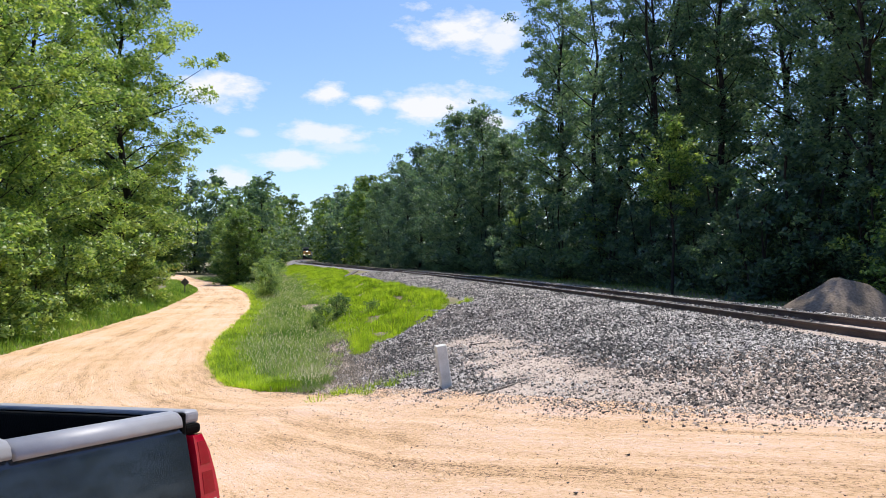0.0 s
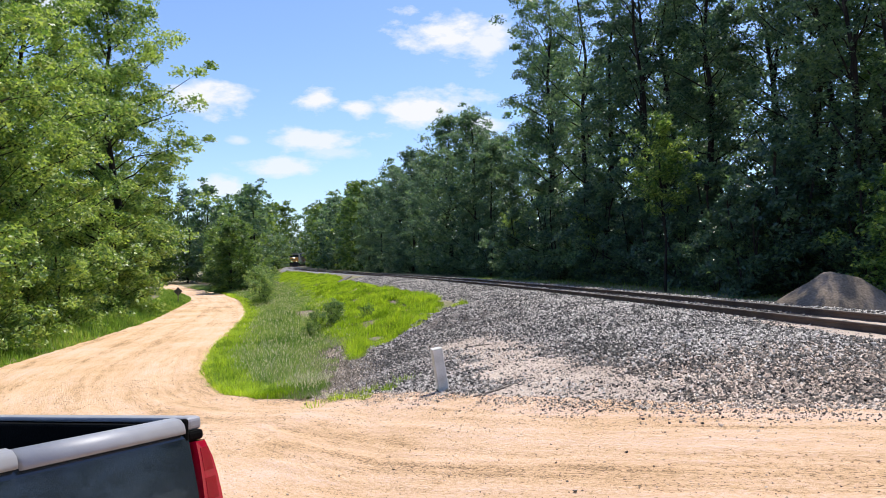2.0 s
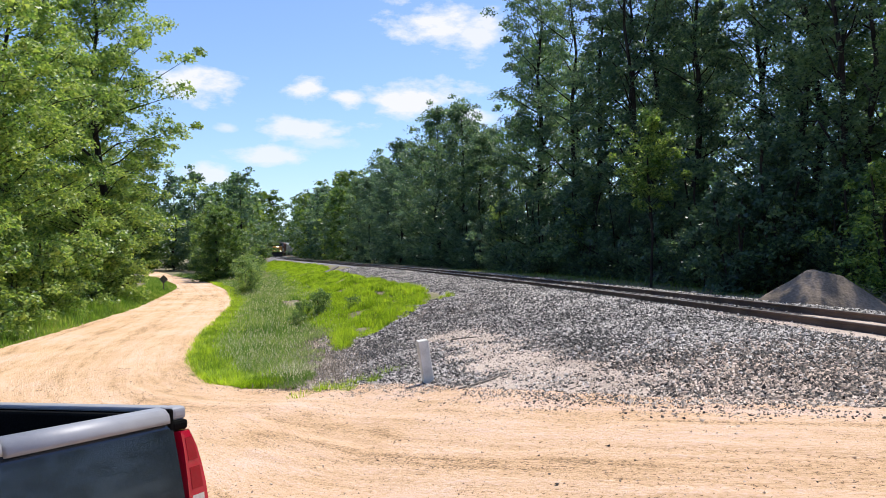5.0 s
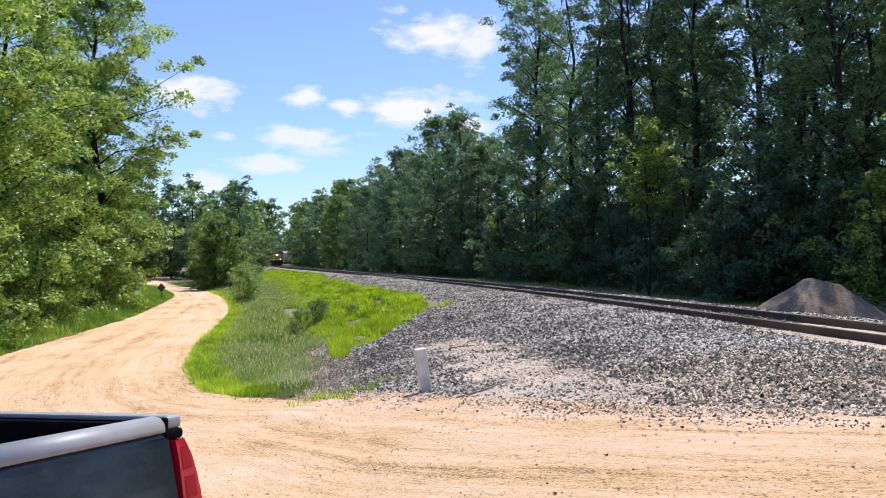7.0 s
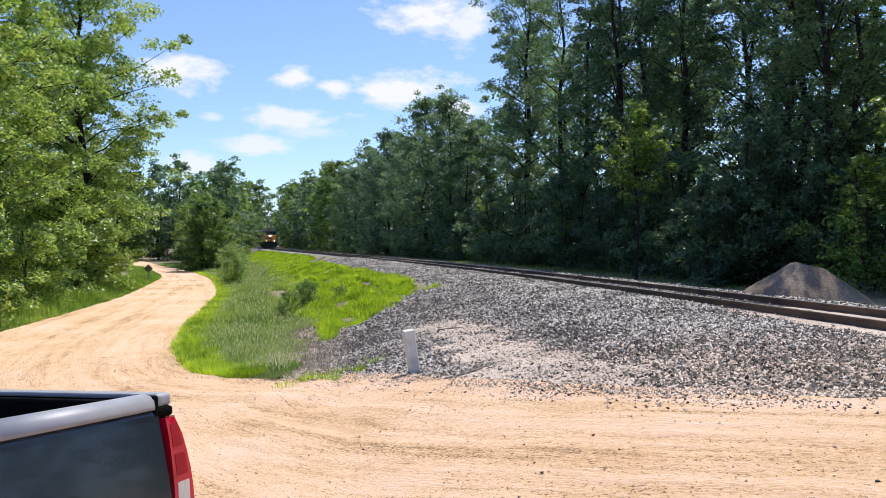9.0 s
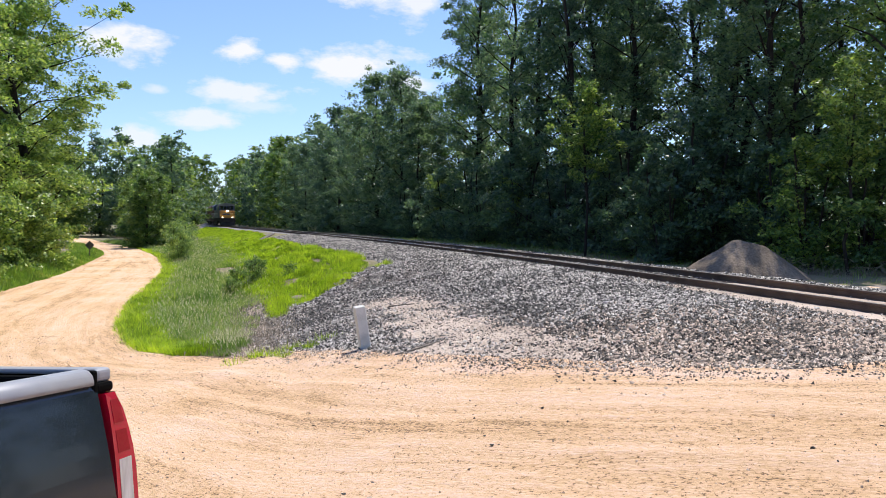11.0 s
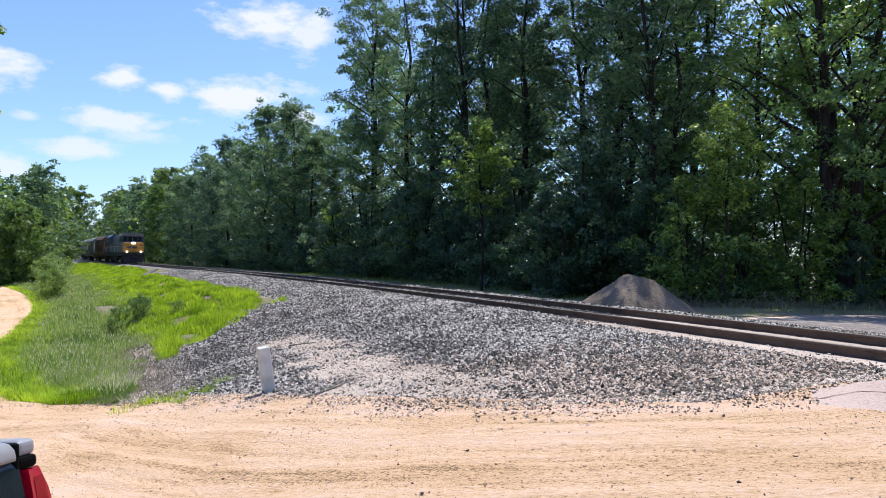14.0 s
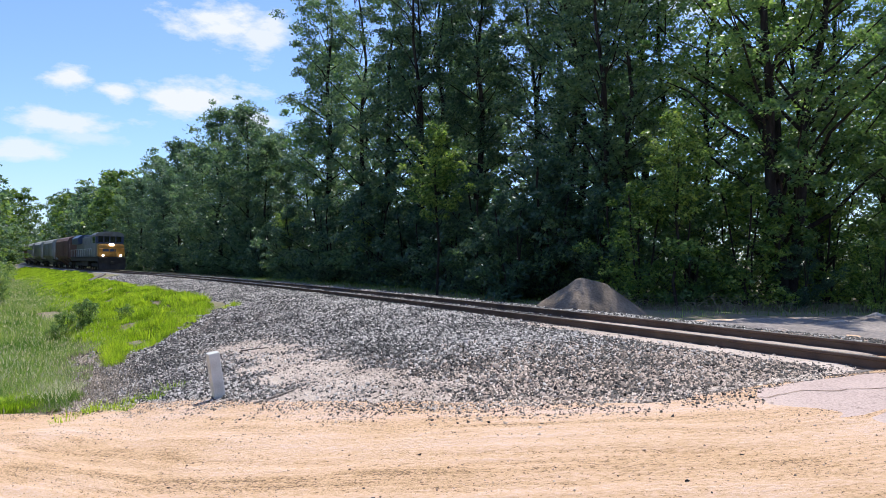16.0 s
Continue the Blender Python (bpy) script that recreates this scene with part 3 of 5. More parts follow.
def build_stones():
    rng = np.random.default_rng(4)
    n = 340000
    y = 6.4 + 66 * rng.random(n) ** 2.5
    x = track_x(y) - np.where(y < 28, 10.5, 4.8) + np.where(y < 28, 14.5, 8.5) * rng.random(n)
    s = in_ballast(x, y)
    d = x - track_x(y)
    dusty = dust(x, y)
    keep = (s + 0.2 * wavy(x, y, 0.6, 1) < 0.12) & (rng.random(n) > np.clip(np.where(np.abs(d) < 2.0, dusty, dusty * 0.40), 0, 0.93)) & ~((np.abs(d) < 0.72) & (rng.random(n) < np.where(y < 17, 0.95, 0.6)))
    pale = rng.random(n) < np.clip(dusty * 1.0 - 0.02, 0.03, 1)
    brown = rng.random(n) < sm(13.0, 7.8, y + 0.8 * wavy(x, y, 0.9, 2)) * 0.92 * sm(1.0, 3.0, x)
    size = rng.uniform(0.012, 0.031, n) * np.where(x < 2.5, 0.85, 1.0) * (1 + 0.022 * np.clip(y - 9, 0, 60)) * np.where(pale, 0.66, 1.0)
    for name, sel, material, text in (("ballast_stones", keep & ~pale & ~brown, M_STONE, "loose angular grey and black ballast stones"),
                                      ("stained_stones", keep & ~pale & brown, M_STONE_BROWN, "brown soil-stained ballast stones beside the crossing"),
                                      ("dusty_stones", keep & pale, M_STONE_DUSTY, "ballast stones covered in tan road dust")):
        px, py = x[sel], y[sel]
        pts = np.stack([px, py, ground(px, py) + 0.03 + 0.02 * rng.random(len(px))], -1)
        tagged(stones(name, pts, size[sel], material, rng), text, "stones", kind="stuff")
    # brown clods crumbling from the ballast on to the road
    m = 9000
    line = np.array(BALLAST_EDGE)
    t = rng.random(m) * (len(line) - 1)
    i = t.astype(int)
    p = line[i] + (line[np.minimum(i + 1, len(line) - 1)] - line[i]) * (t - i)[:, None] + rng.normal(0, 0.28, (m, 2)) * np.array([1, 0.9]) + np.array([-0.06, -0.12])
    p = p[(p[:, 1] < 14) & (wavy(p[:, 0], p[:, 1], 0.7, 6) + 0.6 * wavy(p[:, 0], p[:, 1], 0.25, 2) > -0.35)]
    pts = np.stack([p[:, 0], p[:, 1], np.maximum(road_height(p[:, 0], p[:, 1]), ground(p[:, 0], p[:, 1]) + 0.012) + 0.004], -1)
    tagged(stones("edge_clods", pts, 0.005 + 0.014 * rng.random(len(p)) ** 2, M_STONE_BROWN, rng), "brown clods and stones spilled on to the road's edge", "stones", kind="stuff")
    # a few larger clods on the road
    m = 900
    p = np.stack([rng.uniform(-6, 9, m), 2.5 + 9.5 * rng.random(m)], -1)
    p = p[(inside(p[:, 0], p[:, 1], ROAD) < 0) & (wavy(p[:, 0], p[:, 1], 0.9, 3) > -0.2)]
    pts = np.stack([p[:, 0], p[:, 1], road_height(p[:, 0], p[:, 1]) + 0.003], -1)
    tagged(stones("road_clods", pts, 0.005 + 0.013 * rng.random(len(p)) ** 3, M_STONE_BROWN, rng), "dark clods scattered on the dirt road", "clods", kind="stuff")
    # pebbles strewn over the road
    n = 130000
    x, y = rng.uniform(-9, 11, n), 0.5 + 17 * rng.random(n)
    u, v = lane(x, y)
    crumb = sm(0.55, 1.0, np.sin(u * 4.6 + 0.5 * wavy(x, y, 3)) * 0.6 + 0.5 * wavy(x, v, 1.2, 7) + 0.2) * 0.45
    k = (inside(x, y, ROAD) < 0) & (rng.random(n) < 0.07 + crumb * 0.7 + 0.6 * np.exp(-u / 0.45))
    x, y = x[k], y[k]
    pts = np.stack([x, y, road_height(x, y) + 0.004], -1)
    tagged(stones("road_pebbles", pts, rng.uniform(0.0025, 0.005, len(x)) * rng.uniform(0.7, 1.4, len(x)) ** 2 * (1 + 0.05 * y), M_CRUMB, rng), "scattered small grey pebbles on the dirt road", "pebbles", kind="stuff")


RAIL_PROFILE = [(-0.075, 0.0), (0.075, 0.0), (0.075, 0.012), (0.012, 0.035), (0.010, 0.125), (0.037, 0.14), (0.037, 0.168), (0.028, 0.176), (-0.028, 0.176), (-0.037, 0.168), (-0.037, 0.14), (-0.010, 0.125), (-0.012, 0.035), (-0.075, 0.012)]


def build_track():
    line = empty("railway_track", "single railway track of rusty brown rails on ties", "railway")
    line["kind"] = "structure"
    ys = np.concatenate([np.arange(-60, 60, 1.5), np.arange(60, 420, 6.0)])
    for side in (-1, 1):
        V, F, n = [], [], len(RAIL_PROFILE)
        for y in ys:
            sl = (track_x(y + 0.5) - track_x(y - 0.5))
            c = 1 / math.hypot(1, sl)
            for a, b in RAIL_PROFILE:
                o = side * 0.755 + a
                V.append((track_x(y) + o * c, y - o * c * sl, rail_z(y) - 0.176 + b))
        for i in range(len(ys) - 1):
            for k in range(n):
                F.append((i * n + k, i * n + (k + 1) % n, (i + 1) * n + (k + 1) % n, (i + 1) * n + k))
        me = mesh_of("rail", V, F, M_RAIL)
        me.materials.append(M_RAILTOP)
        for p in me.polygons:
            if p.index % n == 7:
                p.material_index = 1
        ob = new("rail", me)
        ob.parent, ob["label"] = line, "brown rusted rail with a shiny worn top"
    tie = bpy.data.meshes.new("tie")
    bm = boxed(-1.3, 1.3, -0.11, 0.11, -0.16, 0.0, 0.012, seg=1)
    bm.to_mesh(tie)
    bm.free()
    tie.materials.append(M_TIE)
    y = 6.9
    for i in range(150):
        ob = new("tie", tie)
        ob.parent = line
        sl = float(track_x(y + 0.5) - track_x(y - 0.5))
        ob.matrix_basis = pose(float(track_x(y)), y, float(rail_z(y)) - 0.165, 0, 0, -math.degrees(math.atan(sl)) + random.uniform(-1, 1))
        y += 0.53


def build_lot():
    # trodden earth between the track and the wood, tree shade put into its colour
    def edge(x, y):
        return np.maximum(np.maximum(2.3 - (x - track_x(y)), inside(x, y, ROAD)), 8.8 - y) + 0.5 * wavy(x, y, 1.2, 3) + 0.2 * wavy(x, y, 0.35, 1)

    ob = sheet("lot", np.arange(9, 44, 0.2), np.arange(7.5, 18, 0.15), M_LOT, lambda x, y: ground(x, y) + 0.075 + 0.05 * wavy(x, y, 0.9, 2) + 0.02 * wavy(x, y, 0.3, 5) - 0.11 * sm(-0.9, 0.2, edge(x, y)), lambda x, y: edge(x, y) < 0.35)
    tagged(ob, "trodden earth with the wood's shade put into its grey-brown colour", "earth", kind="structure")


def build_crossing():
    # worn asphalt of the level crossing, outside and between the rails
    def keep_outer(x, y):
        d = x - track_x(y)
        return ((d < -0.80) & (d > -5.6) | (d > 0.80) & (d < 4.2)) & (y < 6.75 + 0.25 * wavy(x, y, 0.7)) & (y > -3)

    def h(x, y):
        d = x - track_x(y)
        return np.minimum(ground(x, y) + 0.062 + 0.006 * wavy(x, y, 0.3), rail_z(y) - 0.006) - 0.06 * sm(6.2, 6.9, y) - 0.12 * sm(2.9, 5.4, -d + 0.7 * wavy(x, y, 1.3, 2) + 0.12 * wavy(x, y, 0.25, 5))
    xs, ys = np.arange(3.2, 14.5, 0.1), np.arange(-3, 7.2, 0.1)
    a = sheet("crossing_pavement", xs, ys, M_ASPHALT, h, keep_outer)
    tagged(a, "cracked dusty grey asphalt at the level crossing", "pavement", kind="structure")
    rng = np.random.default_rng(12)
    for (ax, ay), (bx, by) in (((4.9, 6.15), (7.7, 5.2)), ((5.6, 4.6), (7.9, 4.2)), ((5.4, 5.3), (5.9, 4.1))):
        V, F = [], []
        for i in range(25):
            t = i / 24
            x, y = ax + (bx - ax) * t + rng.normal(0, 0.03), ay + (by - ay) * t + rng.normal(0, 0.04)
            w = 0.004 + 0.012 * rng.random()
            z = float(h(np.array(x), np.array(y))) + 0.004
            V += [(x, y - w, z), (x, y + w, z)]
            if i:
                F.append((2 * i - 2, 2 * i - 1, 2 * i + 1, 2 * i))
        c = new("crack", mesh_of("crack", V, F, M_CRUMB))
        c.parent = a
    g = sheet("crossing_infill", xs, ys, M_ASPHALT, lambda x, y: rail_z(y) - 0.03 + 0 * x, lambda x, y: (np.abs(x - track_x(y)) < 0.66) & (y < 6.4))
    tagged(g, "dusty asphalt infill between the crossing rails", "pavement", kind="structure")


build_ground()
build_ballast()
build_track()
build_lot()
build_crossing()


# ---- trees ----
def leaves(centres, radii, count, size, rng, up=0.55, flat=0.6):
    """Leaves strewn about clump centres: arrays of corners and faces."""
    k = len(centres)
    pick = rng.integers(0, k, count)
    v = rng.normal(0, 1, (count, 3))
    v /= np.linalg.norm(v, axis=1)[:, None]
    rad = rng.random(count) ** 0.45
    p = centres[pick] + v * (radii[pick] * rad)[:, None] * np.array([1, 1, flat])
    p[:, 2] -= 0.25 * radii[pick] * (np.hypot(v[:, 0], v[:, 1]) * rad) ** 2
    nrm = rng.normal(0, 1, (count, 3)) + v * 0.6
    nrm[:, 2] = np.abs(nrm[:, 2]) + up
    nrm /= np.linalg.norm(nrm, axis=1)[:, None]
    t = np.cross(nrm, rng.normal(0, 1, (count, 3)))
    t /= np.linalg.norm(t, axis=1)[:, None]
    b = np.cross(nrm, t)
    s = (size * rng.uniform(0.6, 1.35, count))[:, None]
    V = np.stack([p - t * s * 0.8 - b * s * 0.6, p - t * s * 0.5 + b * s * 0.7, p + t * s - nrm * s * 0.2], 1).reshape(-1, 3)
    return V, np.arange(3 * count).reshape(-1, 3)


def limb(V, F, p, q, r0, r1, seg=7, bend=0.0, rng=None, steps=3):
    """A tapered, slightly crooked branch, added to V and F."""
    p, q = np.array(p, float), np.array(q, float)
    d = q - p
    L = np.linalg.norm(d)
    d = d / L
    a = np.cross(d, (0.3, 0.2, 1.0) if abs(d[2]) < 0.9 else (1, 0, 0))
    a /= np.linalg.norm(a)
    b = np.cross(d, a)
    first = len(V)
    jit = np.zeros(3)
    for i in range(steps + 1):
        t = i / steps
        if rng is not None and 0 < i < steps:
            jit = rng.normal(0, bend * L, 3)
        elif i == steps:
            jit = np.zeros(3)
        c, r = p + d * L * t + jit, r0 + (r1 - r0) * t
        for k in range(seg):
            w = 2 * math.pi * k / seg
            V.append(c + (a * math.cos(w) + b * math.sin(w)) * r)
    for i in range(steps):
        for k in range(seg):
            F.append((first + i * seg + k, first + i * seg + (k + 1) % seg, first + (i + 1) * seg + (k + 1) % seg, first + (i + 1) * seg + k))


def make_tree(name, label, h, spread_r, base, boughs, sprays, count, leaf, clump_r, seed, leaf_mat, trunk_r=0.22, shape="round", forks=1, group="", rise=0.6, flat=0.6):
    """A tree: a trunk, boughs that reach the uneven outline of the crown, and leaves in sprays strung along the boughs. base: height at which the crown begins."""
    rng = np.random.default_rng(seed)
    root = empty(name, label, "shrub" if "shrub" in name else "tree", group)
    V, F = [], []
    stems = []
    for k in range(forks):
        a = 2 * math.pi * (k / forks + 0.1 * rng.random()) + seed
        lean = 0.0 if forks == 1 else spread_r * 0.34
        foot = np.array([0.12 * k, 0.1 * math.sin(a) * (forks > 1), -0.15])
        top = np.array([lean * math.cos(a), lean * math.sin(a), h * (0.95 - 0.12 * rng.random() * (forks > 1))])
        limb(V, F, foot, top, trunk_r / (1 + 0.3 * (forks - 1)), 0.03, 8, 0.012, rng, 6)
        stems.append((foot, top))
    C, Rd = [], []
    for i in range(boughs):
        t = (i + rng.random()) / boughs
        z = base + (h - base) * t
        a = i * 2.399 + 0.8 * rng.random()
        if shape == "round":
            env = math.sqrt(max(0.06, 1 - (2 * t - 0.85) ** 2 * 0.80))
        else:
            env = 0.80 + 0.18 * math.sin(t * 7 + seed) - 0.34 * max(0, t - 0.66) / 0.34
        env *= 1 + 0.26 * math.sin(2 * a + seed + 4 * t) + 0.16 * math.sin(3 * a - 2 * seed + 9 * t)
        r = spread_r * min(1.12, max(0.15, env)) * rng.uniform(0.66, 1.04)
        foot, top = stems[i % forks]
        z0 = min(max(0.3, z - r * rise * rng.uniform(0.6, 1.4)), h * 0.9)
        p0 = foot + (top - foot) * (z0 / h)
        axis = foot + (top - foot) * (z / h)
        p1 = np.array([axis[0] + r * math.cos(a), axis[1] + r * math.sin(a), z])
        limb(V, F, p0, p0 + (p1 - p0) * 0.93, trunk_r * 0.28 * (1 - 0.65 * t), 0.008, 5, 0.035, rng, 3)
        for k in range(sprays):
            u = 0.28 + 0.74 * (k + 0.9 * rng.random()) / max(1, sprays - 0.5)
            side = 0.20 * r * u * min(1.3, max(-1.3, rng.normal()))
            p = p0 + (p1 - p0) * u + side * np.array([-math.sin(a), math.cos(a), 0])
            p[2] += rng.normal(0.1, 0.28 * clump_r) - 0.06 * r * max(0, u - 0.7)
            C.append(p)
            Rd.append(clump_r * rng.uniform(0.6, 1.25) * (1.1 - 0.35 * u))
    for k in range(max(3, sprays)):
        foot, top = stems[k % forks]
        C.append(top + rng.normal(0, 0.35 * clump_r, 3))
        Rd.append(clump_r * rng.uniform(0.6, 1.0))
    tr = new("trunk", mesh_of("trunk", V, F, M_BARK, True))
    tr.parent = root
    LV, LF = leaves(np.array(C), np.array(Rd), count, leaf, rng, flat=flat)
    LV = LV.reshape(-1, 3, 3)
    LV = LV[LV[:, :, 2].min(1) > 0.02].reshape(-1, 3)
    cr = new("crown", fast_mesh("crown", LV, np.arange(len(LV)).reshape(-1, 3), leaf_mat))
    cr.parent = root
    return root


def plant(src, places, first=True):
    """Copies of a tree at (x, y, turn, scale); the first place takes the tree itself."""
    for i, (x, y, turn, s) in enumerate(places):
        m = pose(x, y, float(ground(x, y)) - 0.05, 0, 0, turn)
        ob = src if i == 0 else copy_thing(src, m)
        ob.matrix_basis = m
        ob.scale = (s, s, s)


def along(d, y):
    return float(track_x(y)) + d


def grow(kinds, places, rr):
    """Plants (x, y, scale) with the kinds in turn."""
    spots = [[] for _ in kinds]
    for i, (x, y, s) in enumerate(places):
        spots[i % len(kinds)].append((x, y, rr.uniform(0, 360), s))
    for src, p in zip(kinds, spots):
        plant(src, p)


def build_trees():
    rr = random.Random(11)
    # the tall wood beside the line, its shade put into the leaf colour
    tall = [make_tree("tall_tree", "tall broadleaf tree with shade-darkened green leaves in the wood beside the railway", 25, 5.2, 0.8, 60, 7, 38000, 0.100, 0.86, 20 + k, M_LEAF_SHADE, 0.30, "column", (1, 3, 2)[k], "wood beside the railway", 0.55, 0.5) for k in range(3)]
    grow(tall, [(9.4, 59.0, 1.04), (12.9, 43.0, 1.0), (11.6, 51.0, 1.02), (15.0, 39.5, 0.86), (18.2, 37.5, 1.0), (17.3, 32.0, 0.92), (22.0, 33.5, 0.9), (16.3, 27.2, 0.80), (15.8, 48.5, 1.02)], rr)
    # denser trees behind, that close the wood
    deep = [make_tree("wood_tree", "broadleaf tree deep in the dark wood", 21, 5.0, 0.6, 42, 4, 7000, 0.215, 1.2, 140 + k, M_LEAF if k else M_LEAF_SHADE, 0.26, "round", group="trees deep in the wood", flat=0.6) for k in range(2)]
    P = [(16.5, 63, 1.0), (21, 57, 0.95), (27, 49, 0.9), (32, 42, 0.75), (19.5, 49, 0.9), (12, 72, 1.1), (24, 70, 1.0), (36, 56, 0.9), (41, 34, 0.62), (44, 26, 0.6), (17, 80, 1.1), (49, 20, 0.65), (46, 48, 0.8), (54, 36, 0.8), (60, 22, 0.8), (72, 14, 0.9), (27.5, 30.5, 0.75), (33, 27.5, 0.7), (37.5, 23.5, 0.66), (41.5, 19.5, 0.62), (36, 31, 0.75), (52, 27, 0.75), (70, 7, 0.9), (82, 0, 1.0), (84, -9, 1.0), (68, -18, 0.9)]
    grow(deep, P, rr)
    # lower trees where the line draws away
    middle = [make_tree("line_tree", "rounded broadleaf tree lit from above beside the line", 17, 4.8, 0.2, 52, 6, 23000, 0.125, 0.98, 150 + k, M_LEAF_SHADE, 0.22, "round", group="trees beside the line", flat=0.55) for k in range(2)]
    # the rear row, from (10.4, 77) on, is added to block the sun
    grow(middle, [(5.6, 71, 0.80), (4.0, 76, 1.04), (1.7, 83, 1.10), (-0.4, 91, 0.90), (-3.2, 99, 1.02), (-5.4, 107, 0.92), (-8.6, 117, 0.84), (-11.6, 128, 0.88), (10.4, 77, 0.95), (7.9, 83, 0.95), (5.8, 90, 1.08), (3.4, 98, 1.0), (0.4, 107, 0.95), (-2.4, 116, 0.98), (-5.2, 126, 0.92)], rr)
    airy = [make_tree("airy_tree", "airy backlit green tree in the open wood", 17, 4.4, 3.2, 46, 6, 15000, 0.098, 0.75, 34 + k, M_LEAF, 0.2, "round", 2, "open wood past the crossing", 0.8, 0.45) for k in range(2)]
    grow(airy, [(23.4, 23.2, 1.0), (20.6, 27.6, 1.1), (25.8, 18.6, 0.95), (29.5, 17.5, 0.95), (34, 16.0, 0.9), (39, 14.5, 1.0), (31, 24, 1.05)], rr)
    shrub = [make_tree("shrub", ("dense green shrub at the edge of the wood", "green shrub with leaves coloured dark for the shade of the wood", "shrub at the edge of the wood, sunlight put into its yellow-green")[k], 4.2, 1.9, 0.1, 24, 4, 6200, 0.076, 0.5, 40 + k, (M_LEAF, M_LEAF_SHADE, M_LEAF_SUNNY)[k], 0.06, "round", 3, "shrubs along the wood", 0.8) for k in range(3)]
    spots = [[] for _ in shrub]
    # this row is all dark-leaved, painting the deep shade at the wood's foot
    y, k = 25.0, 0
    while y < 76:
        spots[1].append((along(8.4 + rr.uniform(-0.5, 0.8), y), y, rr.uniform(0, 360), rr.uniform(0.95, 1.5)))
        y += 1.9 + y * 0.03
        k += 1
    for x, y in [(14.4, 22.8), (15.8, 21.8), (17.2, 21.0), (18.8, 19.6), (20.4, 18.4), (22.0, 17.2), (23.8, 16.2), (25.8, 15.4), (28.0, 14.8), (30.4, 14.2), (33.2, 13.4), (36.2, 12.8), (22.5, 22), (27, 19), (33, 17), (25, 24.5), (36, 19), (28, 28), (19.5, 24.0), (17.4, 23.6), (30, 22), (26.5, 22.5), (23, 19.4), (29, 25), (34.5, 21.5), (39, 16.5)]:
        spots[(2, 0, 2, 1)[k % 4]].append((x + rr.uniform(-0.4, 0.4), y + rr.uniform(-0.3, 0.3), rr.uniform(0, 360), rr.uniform(0.5, 0.8) * (1.0 if y < 20.5 else 1.35)))
        k += 1
    # more dark shrubs, added to cover sunlit ground between the trees
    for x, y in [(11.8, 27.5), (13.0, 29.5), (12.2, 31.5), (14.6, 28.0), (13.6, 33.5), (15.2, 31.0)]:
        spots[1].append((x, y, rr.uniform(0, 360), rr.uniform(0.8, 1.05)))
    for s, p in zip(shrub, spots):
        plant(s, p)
    # a forked old tree with bare lower limbs
    fork = make_tree("forked_tree", "old forked tree with thick dark limbs and airy backlit leaves", 17, 5.6, 4.4, 56, 6, 36000, 0.09, 0.8, 71, M_LEAF, 0.42, "round", 3, rise=0.8, flat=0.45)
    plant(fork, [(20.2, 21.6, 75, 1.0)])
    # understorey saplings, sunlight put into their bright leaf colour
    sap = make_tree("sapling", "young tree before the dark wood, sunlight put into its yellow-green leaves", 8.6, 1.7, 4.6, 24, 4, 6500, 0.085, 0.5, 57, M_LEAF_SUNNY, 0.07, "round", group="saplings", rise=0.9)
    plant(sap, [(10.2, 32.4, 20, 0.93), (15.0, 20.9, 100, 0.80), (along(8.2, 47), 47.0, 50, 0.6), (along(8.0, 61), 61.0, 80, 0.7)])
    far = [make_tree("far_tree", "distant broadleaf tree along the railway line", 19, 5.4, 0.6, 36, 4, 3600, 0.34, 1.45, 60 + k, M_LEAF_WARM if k < 2 else M_LEAF_SHADE, 0.25, "round", group="distant trees along the line") for k in range(4)]
    P = []
    y, k = 138.0, 0
    while y < 330:
        P.append((along(9 + rr.uniform(-1, 2), y), y, rr.uniform(0.78, 1.02)))
        if k % 2:
            P.append((along(17 + rr.uniform(-1, 2), y), y, rr.uniform(0.9, 1.15)))
        y += 5.5 + y * 0.014
        k += 1
    # the inner side of the line, where it bends out of sight
    for y in range(128, 345, 8):
        P.append((along(-10 - rr.uniform(0, 3), y), float(y), rr.uniform(0.7, 0.95)))
    for i in range(48):
        P.append((-190 + i * 8 + rr.uniform(-3, 3), 335 + rr.uniform(0, 60) - 2.8 * max(0, i - 20) * 1.33, rr.uniform(1.5, 1.9) if 9 < i < 23 else rr.uniform(1.1, 1.5)))
    for x, y in [(-41, 132), (-47, 138), (-36, 142), (-53, 142), (-60, 150), (-67, 144), (-75, 152), (-44, 150), (-84, 158)]:
        P.append((x, y, rr.uniform(0.8, 1.0)))
    grow(far, P, rr)
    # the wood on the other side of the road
    left = [make_tree("roadside_tree", "sunlit green broadleaf tree beside the dirt road", 15, 4.7, 0.7, 66, 6, 56000, 0.080, 0.78, 80 + k, M_LEAF_SUNNY, 0.22, "round", group="roadside trees", rise=0.5, flat=0.5) for k in range(3)]
    grow(left, [(-16.2, 21, 1.1), (-17.6, 27.5, 1.05), (-19.3, 34, 1.15), (-20.2, 45, 1.42), (-22.8, 49.5, 1.12), (-27.0, 58, 0.95), (-15.5, 13.5, 1.15), (-24, 23, 1.25), (-27, 36, 1.25), (-31, 50, 1.2)], rr)
    bush = [make_tree("roadside_shrub", "leafy green shrub at the edge of the dirt road", 3.4, 1.7, 0.1, 26, 4, 9500, 0.064, 0.5, 100 + k, M_LEAF_SUNNY, 0.05, "round", 3, "roadside shrubs", 0.8) for k in range(2)]
